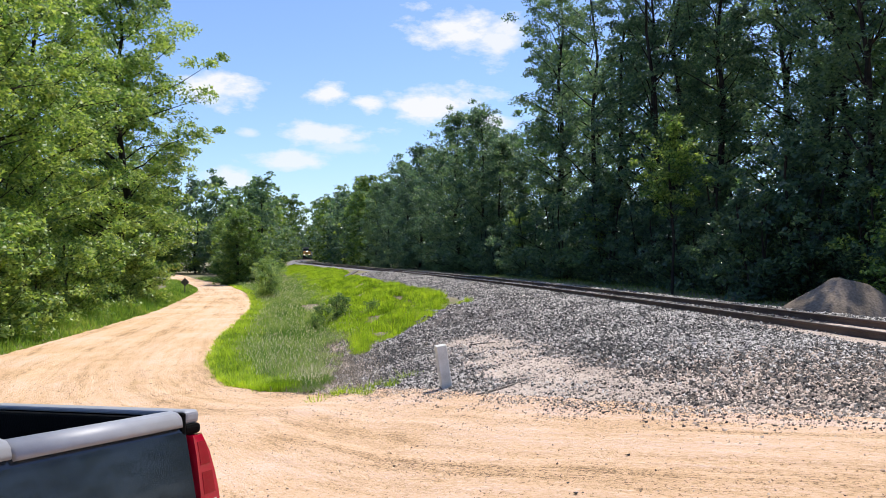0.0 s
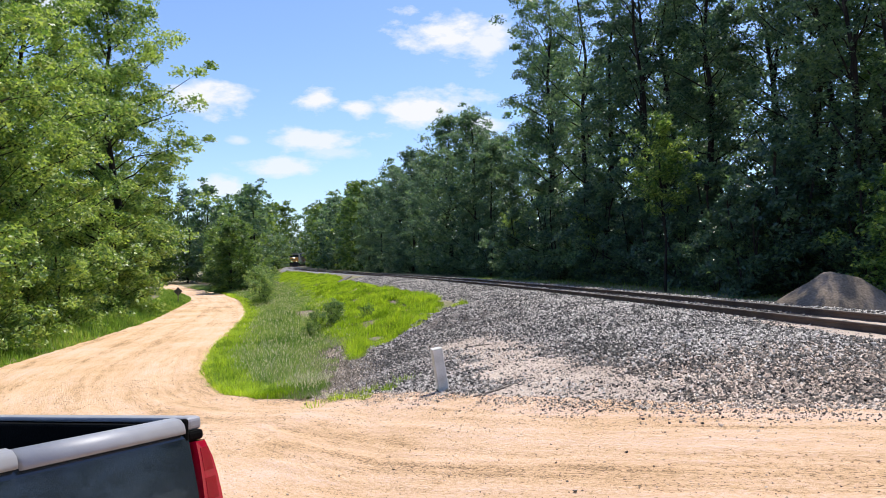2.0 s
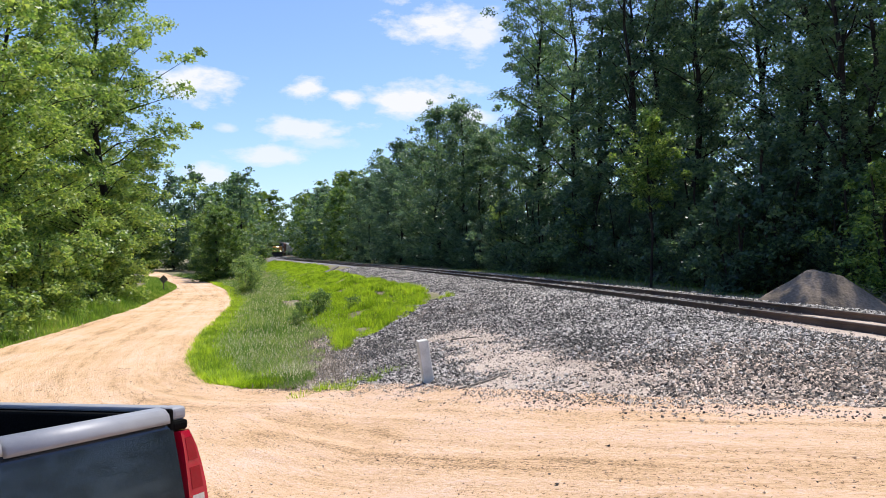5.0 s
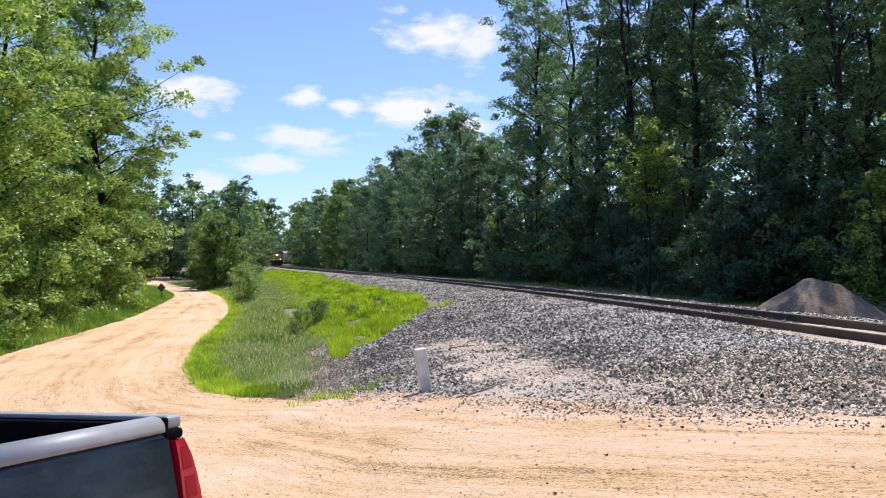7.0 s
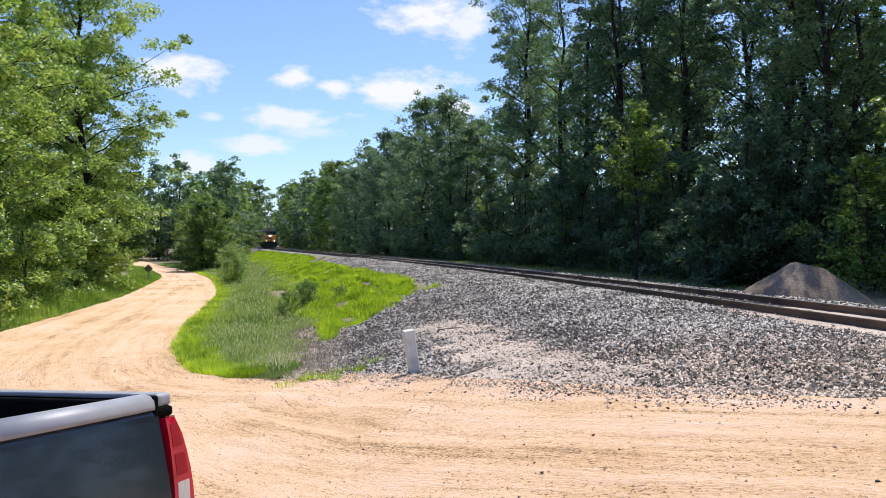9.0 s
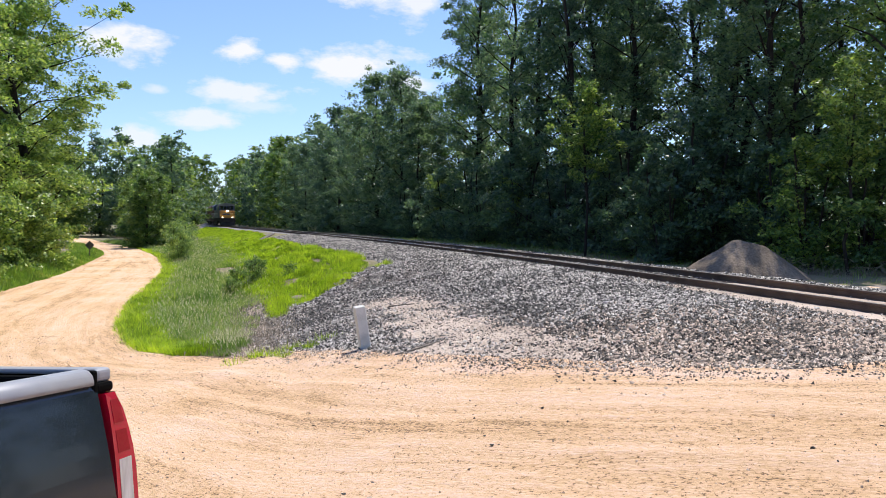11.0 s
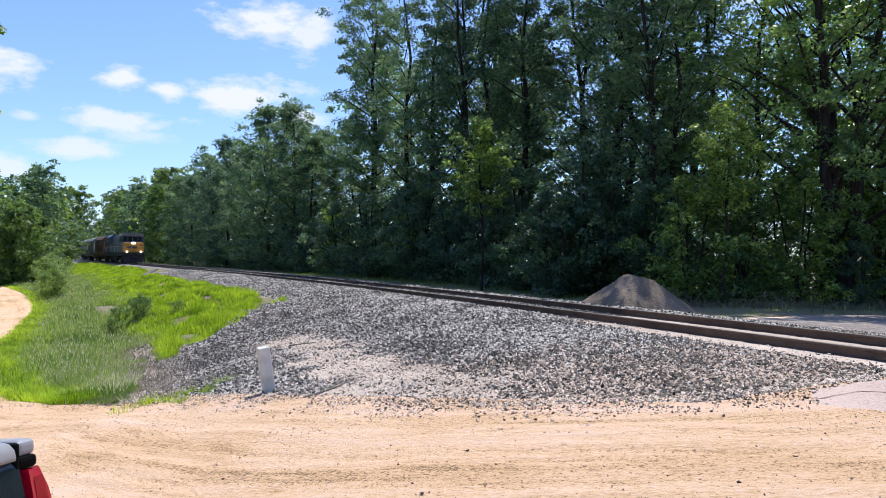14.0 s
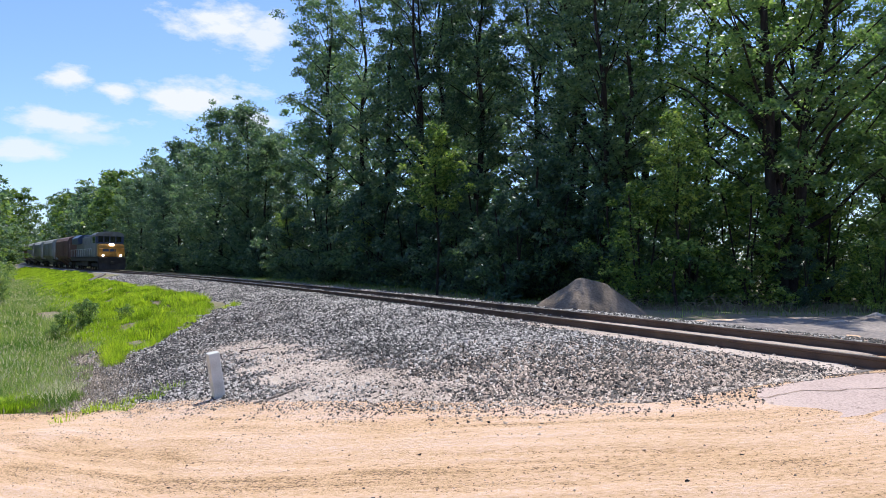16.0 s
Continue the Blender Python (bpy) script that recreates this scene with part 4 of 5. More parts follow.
    grow(bush, [(-13.4, 18.5, 1.2), (-14.4, 22.5, 1.2), (-15.6, 27, 1.1), (-16.3, 31, 1.1), (-18, 36, 1.1), (-18.8, 41, 1.2), (-22, 48, 1.2), (-13.8, 57, 0.7), (-15.2, 63, 0.8), (-12.2, 51, 0.6), (-16.5, 70, 0.9),
                (-4.3, 30.3, 0.31), (-4.6, 32.6, 0.3), (-3.0, 30.5, 0.2), (-5.15, 29.3, 0.22), (-5.2, 31.4, 0.27)], rr)
    # trees round the road's bend
    mid = [make_tree("bend_tree", "rounded green tree where the road bends", 9, 3.6, 0.3, 44, 5, 13000, 0.15, 0.85, 120 + k, M_LEAF_WARM, 0.2, "round", group="trees at the bend") for k in range(2)]
    grow(mid, [(-23.2, 82, 0.86), (-24.2, 90, 0.95), (-27.5, 98, 1.05), (-31, 108, 1.1), (-34, 118, 1.2), (-50, 128, 1.7), (-58, 138, 1.7), (-66, 126, 1.6), (-43, 150, 1.8), (-38, 160, 1.7), (-76, 132, 1.6), (-41, 84, 1.3), (-36, 68, 1.2), (-48, 98, 1.3), (-86, 150, 1.8), (-70, 160, 1.9)], rr)


build_trees()


# ---- grass ----
def blades(name, pts, heights, width, material, rng, lean=0.35, label="", category="grass", out=None):
    """Grass blades: one narrow leaning face each."""
    n = len(pts)
    a = rng.uniform(0, 2 * math.pi, n) if out is None else out + rng.normal(0, 0.5, n)
    dirv = np.stack([np.cos(a), np.sin(a), np.zeros(n)], -1)
    side = np.stack([-np.sin(a), np.cos(a), np.zeros(n)], -1)
    ln = (heights * rng.uniform(0.1, 1.0, n) * lean)[:, None]
    h = heights[:, None] * np.array([[0, 0, 1.0]])
    w = side * (width * rng.uniform(0.6, 1.4, n))[:, None]
    V = np.stack([pts - w, pts + w, pts + h * 0.98 + dirv * ln * 1.2], 1).reshape(-1, 3)
    return tagged(new(name, fast_mesh(name, V, np.arange(3 * n).reshape(-1, 3), material)), label, category, kind="stuff")


def tufts(x, y, per, radius, rng):
    """Blade feet fanned about tuft centres."""
    n = len(x) * per
    k = np.repeat(np.arange(len(x)), per)
    r, a = np.repeat(radius, per) * rng.random(n) ** 0.7, rng.uniform(0, 2 * math.pi, n)
    return x[k] + r * np.cos(a), y[k] + r * np.sin(a), k, r / np.repeat(radius, per), a


def build_grass():
    rng = np.random.default_rng(8)
    ry, rx = [p[1] for p in ROAD_RIGHT[::-1]], [p[0] for p in ROAD_RIGHT[::-1]]
    # tall seeding grass between the road and the bank
    n = 170000
    y = 13.7 + 95 * rng.random(n) ** 2.3
    right = np.where(y < 23, np.interp(y, [13.5, 14.4, 19, 23], [-2.75, -2.75, -3.15, -3.75]), track_x(y) + np.interp(y, [23, 26, 34, 62, 99], [-9.6, -9.5, -9.4, -9.2, -7.6]))
    left = np.interp(y, ry, rx)
    f = rng.random(n)
    x = left + 0.05 + (right - left + 0.5) * f
    thin = wavy(x, y, 0.7, 3) + 0.6 * wavy(x, y, 0.3, 1) + 0.8 * sm(0.6, 1.0, f) * sm(40, 20, y) < 0.8
    h = np.clip((x - left) / 1.0, 0.3, 1) * rng.uniform(0.08, 0.40, n) * (0.8 + 0.4 * wavy(x, y, 1.1)) * np.where(y > 30, 1.3, 1) * (1.15 - 0.5 * sm(0.6, 1, f))
    thin &= (np.hypot((x - track_x(y) + 10.4) / 0.75, (y - 44) / 5) > 1) & (np.hypot((x - track_x(y) + 10.2) / 0.5, (y - 33) / 3) > 1)
    k = thin
    blades("tall_grass", np.stack([x, y, ground(x, y) - 0.02], -1)[k], np.clip(h[k], 0.05, 1), 0.0042 + 0.0005 * np.clip(y[k] - 12, 0, 60), M_TALL, rng, 0.6, "tall green seeding grass on the road verge")
    # seed heads standing over it
    k = thin & (rng.random(n) < 0.09) & (h > 0.14)
    hz = h[k] * rng.uniform(0.85, 1.35, k.sum())
    blades("seed_heads", np.stack([x[k], y[k], ground(x[k], y[k]) + hz], -1), rng.uniform(0.05, 0.11, k.sum()), 0.0055 + 0.0004 * np.clip(y[k] - 12, 0, 60), M_SEED, rng, 0.9, "pale seed heads over the tall grass")
    # bright tufts at the verge's edge and corner
    n = 900
    y = 14.3 + 72 * rng.random(n) ** 1.9
    left = np.interp(y, ry, rx)
    x = left + np.interp(y, [13.5, 15, 20], [0.4, 0.8, 1.3]) * rng.random(n) ** 1.5 - 0.12
    cx = np.concatenate([x, rng.uniform(-3.5, -2.75, 40), rng.uniform(-2.2, -0.6, 10)])
    cy = np.concatenate([y, rng.uniform(14.3, 15.8, 40), 13.5 - 1.1 * rng.random(10) + rng.normal(0, 0.2, 10)])
    x, y, k, e, a = tufts(cx, cy, 60, rng.uniform(0.1, 0.3, len(cx)), rng)
    blades("verge_grass", np.stack([x, y, ground(x, y)], -1), rng.uniform(0.06, 0.26, len(x)) * (1.1 - 0.5 * e), 0.008 + 0.0007 * np.clip(y - 12, 0, 60), M_WEED, rng, 0.9, "short bright green grass edging the dirt road", out=a)
    # the far verge, under the trees
    n = 34000
    y = 12 + 75 * rng.random(n) ** 1.5
    edge = np.interp(y, [p[1] for p in ROAD_LEFT], [p[0] for p in ROAD_LEFT])
    x = edge - 2.8 * rng.random(n) ** 1.3 + 0.15
    blades("shade_grass", np.stack([x, y, ground(x, y)], -1), rng.uniform(0.10, 0.45, n) * np.clip((edge - x) / 0.8 + 0.3, 0.3, 1.5), 0.012 + 0.0008 * np.clip(y - 15, 0, 60), M_GRASS, rng, 0.55, "green grass along the foot of the roadside trees")
    # lush bright weeds in mounds over the railway bank
    n = 9000
    y = 19.5 + 140 * rng.random(n) ** 1.9
    d = rng.uniform(-10.9, -3.0, n)
    x = track_x(y) + d
    lim = np.interp(y, [19.5, 21, 22.7, 24, 26, 28, 34, 45, 66, 90], [-9.6, -8.6, -7.6, -7.0, -6.1, -5.4, -4.7, -4.8, -4.8, -3.2])
    foot = np.interp(y, [20, 24, 26, 34, 62, 99], [-9.3, -9.6, -9.9, -10.0, -9.8, -8.0])
    bare = wavy(x, y, 1.5, 6) + 0.7 * wavy(x, y, 0.55, 2) < -0.6 + 0.2 * rng.random(n)
    k = (d < lim + 0.3 * wavy(x, y, 0.8)) & (d > foot) & ~bare & (wavy(x, y, 0.42, 7) + 0.012 * (y - 20) > -0.22) & ((np.abs(y - 74.8) > 5) | (np.abs(x + 9.63) > 0.35)) & (np.hypot((d + 10.4) / 0.9, (y - 45) / 6) > 1)
    cx, cy = np.concatenate([x[k], [0.7, 0.95, 0.6]]), np.concatenate([y[k], [28.3, 27.9, 27.7]])
    size = rng.uniform(0.14, 0.34, len(cx)) * (1 + 0.012 * (cy - 18))
    tall = rng.uniform(0.24, 0.50, len(cx)) * (0.75 + 0.6 * wavy(cx, cy, 1.0, 5)) * np.interp(cy, [20, 22, 60, 90], [0.8, 1, 0.9, 0.7])
    x, y, k, e, a = tufts(cx, cy, 130, size, rng)
    h = np.clip(tall[k] * rng.uniform(0.45, 1.05, len(x)) * (1.05 - 0.5 * e * e), 0.05, 0.7)
    blades("bank_weeds", np.stack([x, y, ground(x, y) - 0.03], -1), h, 0.0075 + 0.0006 * np.clip(y - 18, 0, 60), M_WEED, rng, 0.55, "lush bright green weeds in mounds covering the railway bank", out=a)
    # stray dry grass where the bank turns to stones
    n = 9000
    y = 13.2 + 15 * rng.random(n)
    x = np.interp(y, [13.2, 19, 28], [-2.0, -2.7, -4.2]) + rng.normal(0, 0.5, n)
    blades("dry_grass", np.stack([x, y, ground(x, y)], -1), rng.uniform(0.05, 0.22, n), 0.006, M_DRY, rng, 1.2, "thin dry grass on the stony bank")
    # thin growth over the ground near the wood
    n = 24000
    y = 8 + 62 * rng.random(n) ** 1.4
    x = track_x(y) + rng.uniform(4.4, 13, n)
    k = (inside(x, y, ROAD) > 0.6) & (np.hypot((x - 11.4) / 1.2, y - 19.8) > 1.7) & ((x < 11) | (y > 21.5) | (rng.random(n) < 0.25))
    blades("wood_edge_grass", np.stack([x[k], y[k], ground(x[k], y[k])], -1), rng.uniform(0.06, 0.35, k.sum()) * np.clip((x[k] - track_x(y[k]) - 3.8) / 4, 0.1, 1.4), 0.010, M_TALL, rng, 0.7, "sparse shaded grass at the edge of the wood")
    # fallen dead stalks beside the gravel heap
    n = 7000
    x, y = rng.uniform(12.3, 21, n), rng.uniform(15.8, 21.5, n)
    k = y > 21.2 - 0.42 * (x - 12) + 0.5 * wavy(x, y, 1.0, 3)
    x, y, n = x[k], y[k], k.sum()
    blades("dead_stalks", np.stack([x, y, ground(x, y)], -1), rng.uniform(0.08, 0.3, n), 0.008, M_DRY, rng, 4.0, "tangle of dry grey stalks beside the gravel heap", "dead stalks")


build_grass()
build_stones()


# ---- small things by the road ----
def build_marker():
    post = empty("marker_post", "weathered white square concrete marker post leaning in the gravel", "post", m=pose(0.06, 11.15, float(ground(0.06, 11.15)) - 0.05, 2, -9, 14))
    bm = boxed(-0.08, 0.08, -0.08, 0.08, -0.12, 0.74, 0.012)
    part("shaft", bm, M_WHITE, post)


def build_sign():
    s = empty("road_sign", "diamond road sign seen from behind on a post", "road sign", m=pose(-21.3, 60.0, float(ground(-21.3, 60.0)), 0, 0, 12))
    bm = boxed(-0.035, 0.035, -0.035, 0.035, -0.1, 1.4, 0.004)
    part("post", bm, M_WOODPOST, s)
    bm = box(bmesh.new(), -0.25, 0.25, -0.012, 0.012, -0.25, 0.25, 0.004, m=Matrix.Translation((0, 0.05, 1.05)) @ pose(0, 0, 0, 0, 45, 0))
    part("plate", bm, M_SIGN, s, "weathered diamond plate")


def build_pile():
    rng = np.random.default_rng(3)
    n, R0, H = 60, 1.78, 0.98
    cx, cy = 11.15, 19.8
    V, F = [], []
    rings = 26
    for i in range(rings + 1):
        r = R0 * i / rings
        for k in range(n):
            a = 2 * math.pi * k / n
            rr = r * (1 + 0.10 * math.sin(2 * a + 0.6) + 0.05 * math.sin(5 * a))
            x, y = cx + rr * 1.06 * math.cos(a), cy + rr * 0.8 * math.sin(a)
            z = H * min(1.0, 1.36 * max(0, 1 - (i / rings)) ** 1.02) * (1 - 0.10 * math.cos(a - 0.5) * min(1, i / 9)) + 0.05 * float(wavy(x, y, 0.4)) * (1 - i / rings) - 0.06 * (i / rings)
            V.append((x, y, float(ground(x, y)) + z))
    for i in range(rings):
        for k in range(n):
            F.append((i * n + k, i * n + (k + 1) % n, (i + 1) * n + (k + 1) % n, (i + 1) * n + k))
    ob = new("spoil_mound", mesh_of("spoil_mound", V, F, M_PILE, True))
    tagged(ob, "heap of grey-brown gravel dumped beside the railway", "gravel pile")


def build_branch(pts, r0, r1, label):
    V, F = [], []
    rng = np.random.default_rng(5)
    for (a, b), (c, d), u, w in zip(pts, pts[1:], np.linspace(r0, r1, len(pts))[:-1], np.linspace(r0, r1, len(pts))[1:]):
        limb(V, F, (a, b, float(ground(a, b)) + 0.05), (c, d, float(ground(c, d)) + 0.05), u, w, 6, 0.01, rng, 3)
    a, b = pts[1]
    limb(V, F, (a, b, float(ground(a, b)) + 0.05), (a + 0.25, b + 0.35, float(ground(a, b)) + 0.16), r1, 0.006, 5, 0.02, rng, 2)
    ob = new("branch", mesh_of("branch", V, F, M_WOODPOST, True))
    tagged(ob, label, "branch", "fallen branches")


build_branch([(0.45, 9.85), (0.8, 10.05), (1.0, 10.25), (1.15, 10.5)], 0.017, 0.008, "dead grey branch lying on the ballast edge")
build_branch([(0.6, 16.1), (0.85, 15.9), (1.12, 15.7)], 0.018, 0.009, "short dead stick on the dusty gravel")


def build_timber():
    t = empty("timber", "old dark railway timber lying across the ballast shoulder", "timber", m=pose(-9.63, 74.8, float(ground(-9.63, 74.8)) - 0.02, 3.8, 0, -2.6))
    part("beam", boxed(-0.2, 0.2, -4.6, 4.6, -0.15, 0.15, 0.02), M_TIE, t)


def build_brush():
    """Dry canes that arch over one another beside the heap."""
    rng = np.random.default_rng(31)
    heap = empty("brush_heap", "tangle of dry grey arching canes beside the gravel heap", "brush", m=pose(14.6, 20.3, float(ground(14.6, 20.3))))
    for _ in range(90):
        V, F = [], []
        x, y = rng.uniform(-2.4, 3.2), rng.uniform(-0.7, 0.9)
        y -= 0.38 * x
        a, reach, rise = rng.uniform(0, 2 * math.pi), rng.uniform(0.3, 1.2), rng.uniform(0.1, 0.85) ** 1.5
        pts = [np.array([x + reach * u ** 1.4 * math.cos(a), y + reach * u ** 1.4 * math.sin(a) * 0.6, rise * u * (2.0 - 1.15 * u) - 0.02]) + rng.normal(0, 0.035, 3) * u for u in np.linspace(0, 1, 6)]
        for i in range(5):
            limb(V, F, pts[i], pts[i + 1], 0.0085 - 0.0012 * i, 0.0073 - 0.0012 * i, 4, 0.0, None, 1)
        cane = new("cane", mesh_of("cane", V, F, M_DRY, True))
        cane.parent = heap


def build_hump(x0, y0, r, h, seed):
    """A low spill of pale earth."""
    V, F, n, rings = [], [], 28, 9
    for i in range(rings + 1):
        for k in range(n):
            a = 2 * math.pi * k / n
            q = i / rings
            rr = r * q * (1 + 0.18 * math.sin(2 * a + seed) + 0.08 * math.sin(5 * a))
            x, y = x0 + rr * 1.5 * math.cos(a), y0 + rr * 0.8 * math.sin(a)
            V.append((x, y, float(ground(x, y)) + 0.06 + h * (1 - q) ** 1.2 + 0.03 * float(wavy(x, y, 0.25, seed)) * (1 - q) - 0.1 * q))
    for i in range(rings):
        for k in range(n):
            F.append((i * n + k, i * n + (k + 1) % n, (i + 1) * n + (k + 1) % n, (i + 1) * n + k))
    ob = new("earth_hump", mesh_of("earth_hump", V, F, M_DUST, True))
    tagged(ob, "low spill of pale dusty earth on the shaded lot", "earth", "earth spills")


build_brush()
build_hump(15.3, 14.6, 0.6, 0.09, 1)
build_hump(17.4, 15.4, 0.5, 0.16, 4)
build_hump(12.2, 13.4, 0.4, 0.05, 2)
build_timber()
build_marker()
build_sign()
build_pile()


# ---- pickup truck ----
def build_truck():
    h, p, r = radians(27), radians(3), radians(4)
    fw = Vector((-math.sin(h) * math.cos(p), -math.cos(h) * math.cos(p), math.sin(p)))
    lat = Vector((0, 0, 1)).cross(fw).normalized()
    up = fw.cross(lat)
    near = lat * math.cos(r) + up * math.sin(r)
    up = fw.cross(near)
    m = Matrix((fw, near, up)).transposed().to_4x4()
    RH = 1.32                                            # height of the bed's rail
    m.translation = Vector((-0.873, 2.43, 1.287)) - up * RH - fw * 0.03
    t = empty("pickup_truck", "dark slate-grey pickup truck with grey bed rail and red tail lamps", "pickup truck", m=m)
    # local: x forward from the tail, y towards the side that is seen (0 at its skin), z up
    W = 1.84
    side = lambda s: (lambda y: y if s else -W - y)
    for s in (1, 0):
        f = side(s)
        sg = 1 if s else -1
        swell = [(0.004 + 0.066 * math.sin(k / 12 * math.pi / 2), RH - 0.07 - 0.6 * k / 12) for k in range(13)]
        prof = [(-0.07, 0.45), (0.05, 0.46)] + swell[::-1] + [(-0.008, RH - 0.048), (-0.09, RH - 0.048)]
        bm = prism([(f(a), b) for a, b in prof], 0.02, 1.62)
        for v in bm.verts:
            if v.co.x < 0.5:
                v.co.x -= 0.05 * (RH - v.co.z)
        part("bedside", bm, M_TRUCK, t, smooth=False)
        cap = [(0.0, RH - 0.055), (0.012, RH - 0.052), (0.012, RH - 0.04), (0.007, RH - 0.022), (-0.010, RH - 0.006), (-0.04, RH), (-0.075, RH - 0.004), (-0.085, RH - 0.02), (-0.085, RH - 0.06)]
        part("rail_cap", prism([(f(a), b) for a, b in cap], 0.035, 0.60), M_CAP, t, "satin grey plastic bed-rail cap", True)
        part("front_cap", prism([(f(a - 0.002), b + 0.006) for a, b in cap], 0.612, 1.62), M_CAP, t, "", True)
        part("bed_liner_side", boxed(0.05, 1.6, min(f(-0.11), f(-0.07)), max(f(-0.11), f(-0.07)), 0.75, RH - 0.03, 0.008), M_BLACK, t)
        # tail lamp, wrapped round the corner
        lamp = [(-0.005, -0.07), (-0.062, -0.055), (-0.072, -0.005), (-0.058, 0.010), (-0.005, 0.016)]
        def lens(z0, z1, mt, lb):
            bm = bmesh.new()
            rows = []
            for k in range(9):
                z = z0 + (z1 - z0) * k / 8
                u = (RH - 0.085 - z) / 0.5
                shift = -0.05 * (RH - z) - 0.062 * math.sin(min(1, u * 1.7) * math.pi / 2) + 0.012 * max(0, 1 - u * 14)
                rows.append([bm.verts.new((a + shift * (1 if a < -0.01 else 0.35) - (0.03 * (RH - z) if a > -0.01 else 0), f(b), z)) for a, b in lamp])
            for a, b in zip(rows, rows[1:]):
                for i in range(len(lamp)):
                    j = (i + 1) % len(lamp)
                    bm.faces.new((a[i], a[j], b[j], b[i]))
            bm.faces.new(rows[0])
            bm.faces.new(rows[-1])
            bmesh.ops.recalc_face_normals(bm, faces=bm.faces)
            return part("tail_lamp", bm, mt, t, lb)
        lens(RH - 0.60, RH - 0.086, M_RED, "red tail lens")

        def panel(nm, z0, z1, mt, lb, x0=-0.052, x1=-0.016):
            # a pane set into the lens, following its outward sweep
            bm = boxed(x0, x1, min(f(0.004), f(0.0168)), max(f(0.004), f(0.0168)), z0, z1)
            for v in bm.verts:
                if abs(v.co.y - f(0.0168)) < 0.002:
                    v.co.y = f(0.0175 + 0.113 * (v.co.x + 0.005))
                u = (RH - 0.085 - v.co.z) / 0.5
                v.co.x -= 0.05 * (RH - v.co.z) * 0.8 + 0.062 * math.sin(min(1, u * 1.7) * math.pi / 2) * (0.85 if v.co.x < -0.03 else 0.5)
            part(nm, bm, mt, t, lb)
        panel("stop_lamp", RH - 0.19, RH - 0.11, M_REDDARK, "deep red stop lens")
        panel("turn_lamp", RH - 0.29, RH - 0.215, M_REDDARK, "deep red lower lens")
        panel("reverse_lamp", RH - 0.53, RH - 0.312, M_CLEAR, "clear reversing lens")
        part("corner_trim", boxed(-0.056, 0.02, min(f(-0.10), f(0.004)), max(f(-0.10), f(0.004)), RH - 0.084, RH - 0.048, 0.012), M_BLACK, t)
        part("corner_cap", boxed(-0.058, 0.012, min(f(-0.082), f(-0.004)), max(f(-0.082), f(-0.004)), RH - 0.05, RH - 0.003, 0.016, seg=3), M_CAP, t, "grey tailgate corner cap")
        part("cap_gap", boxed(0.012, 0.034, min(f(-0.10), f(0.006)), max(f(-0.10), f(0.006)), RH - 0.084, RH - 0.006, 0.008), M_BLACK, t)
    part("tailgate", boxed(-0.05, 0.0, -W + 0.10, -0.10, 0.50, RH - 0.024, 0.012), M_TRUCK, t)
    part("tailgate_cap", boxed(-0.05, 0.012, -W + 0.08, -0.08, RH - 0.022, RH - 0.004, 0.006), M_CAP, t, "grey tailgate top cap")
    part("bed_liner", boxed(0.0, 1.6, -W + 0.1, -0.1, 0.70, 0.76, 0.01), M_BLACK, t, "black bed liner")
    part("tailgate_liner", boxed(0.012, 0.04, -W + 0.1, -0.1, 0.76, RH - 0.024, 0.01), M_BLACK, t)
    part("bulkhead", boxed(1.58, 1.64, -W + 0.03, -0.03, 0.6, RH - 0.03, 0.01), M_BLACK, t)
    # cab and bonnet
    prof = [(1.66, 0.42), (1.66, 1.15), (1.78, 1.30), (1.98, 1.74), (3.05, 1.76), (3.72, 1.18), (5.0, 1.06), (5.12, 0.9), (5.15, 0.42)]
    bm = prism(prof, -W + 0.02, -0.01, "y")
    bmesh.ops.bevel(bm, geom=list(bm.edges), offset=0.05, segments=2, affect="EDGES")
    part("cab", bm, M_TRUCK, t)
    for y0 in (-0.014, -W + 0.016):
        part("side_window", boxed(2.05, 3.0, y0 - 0.012, y0 + 0.012, 1.22, 1.66, 0.01), M_GLASS, t)
    part("bumper", boxed(-0.16, -0.02, -W + 0.05, -0.05, 0.44, 0.62, 0.04), M_CHROME, t, "chrome rear bumper")
    for x in (0.98, 4.25):
        for y in (-0.14, -W + 0.14):
            w = part("wheel", cyl(bmesh.new(), (x, y - 0.12, 0.37), (x, y + 0.12, 0.37), 0.37, seg=28), M_TYRE, t)
            o = 0.122 if y > -1 else -0.122
            part("rim", cyl(bmesh.new(), (x, y, 0.37), (x, y + o, 0.37), 0.22, seg=20), M_CHROME, w)
    return t


build_truck()


# ---- train ----
def bogie(t, x0, n, gap, r=0.5):
    part("bogie", boxed(x0 - gap * (n - 1) / 2 - 0.7, x0 + gap * (n - 1) / 2 + 0.7, -1.15, 1.15, 0.42, 0.85, 0.08), M_UNDER, t)
    for k in range(n):
        x = x0 + (k - (n - 1) / 2) * gap
        for y in (-0.75, 0.75):
            part("wheel", cyl(bmesh.new(), (x, y - 0.07, r), (x, y + 0.07, r), r, seg=18), M_UNDER, t)


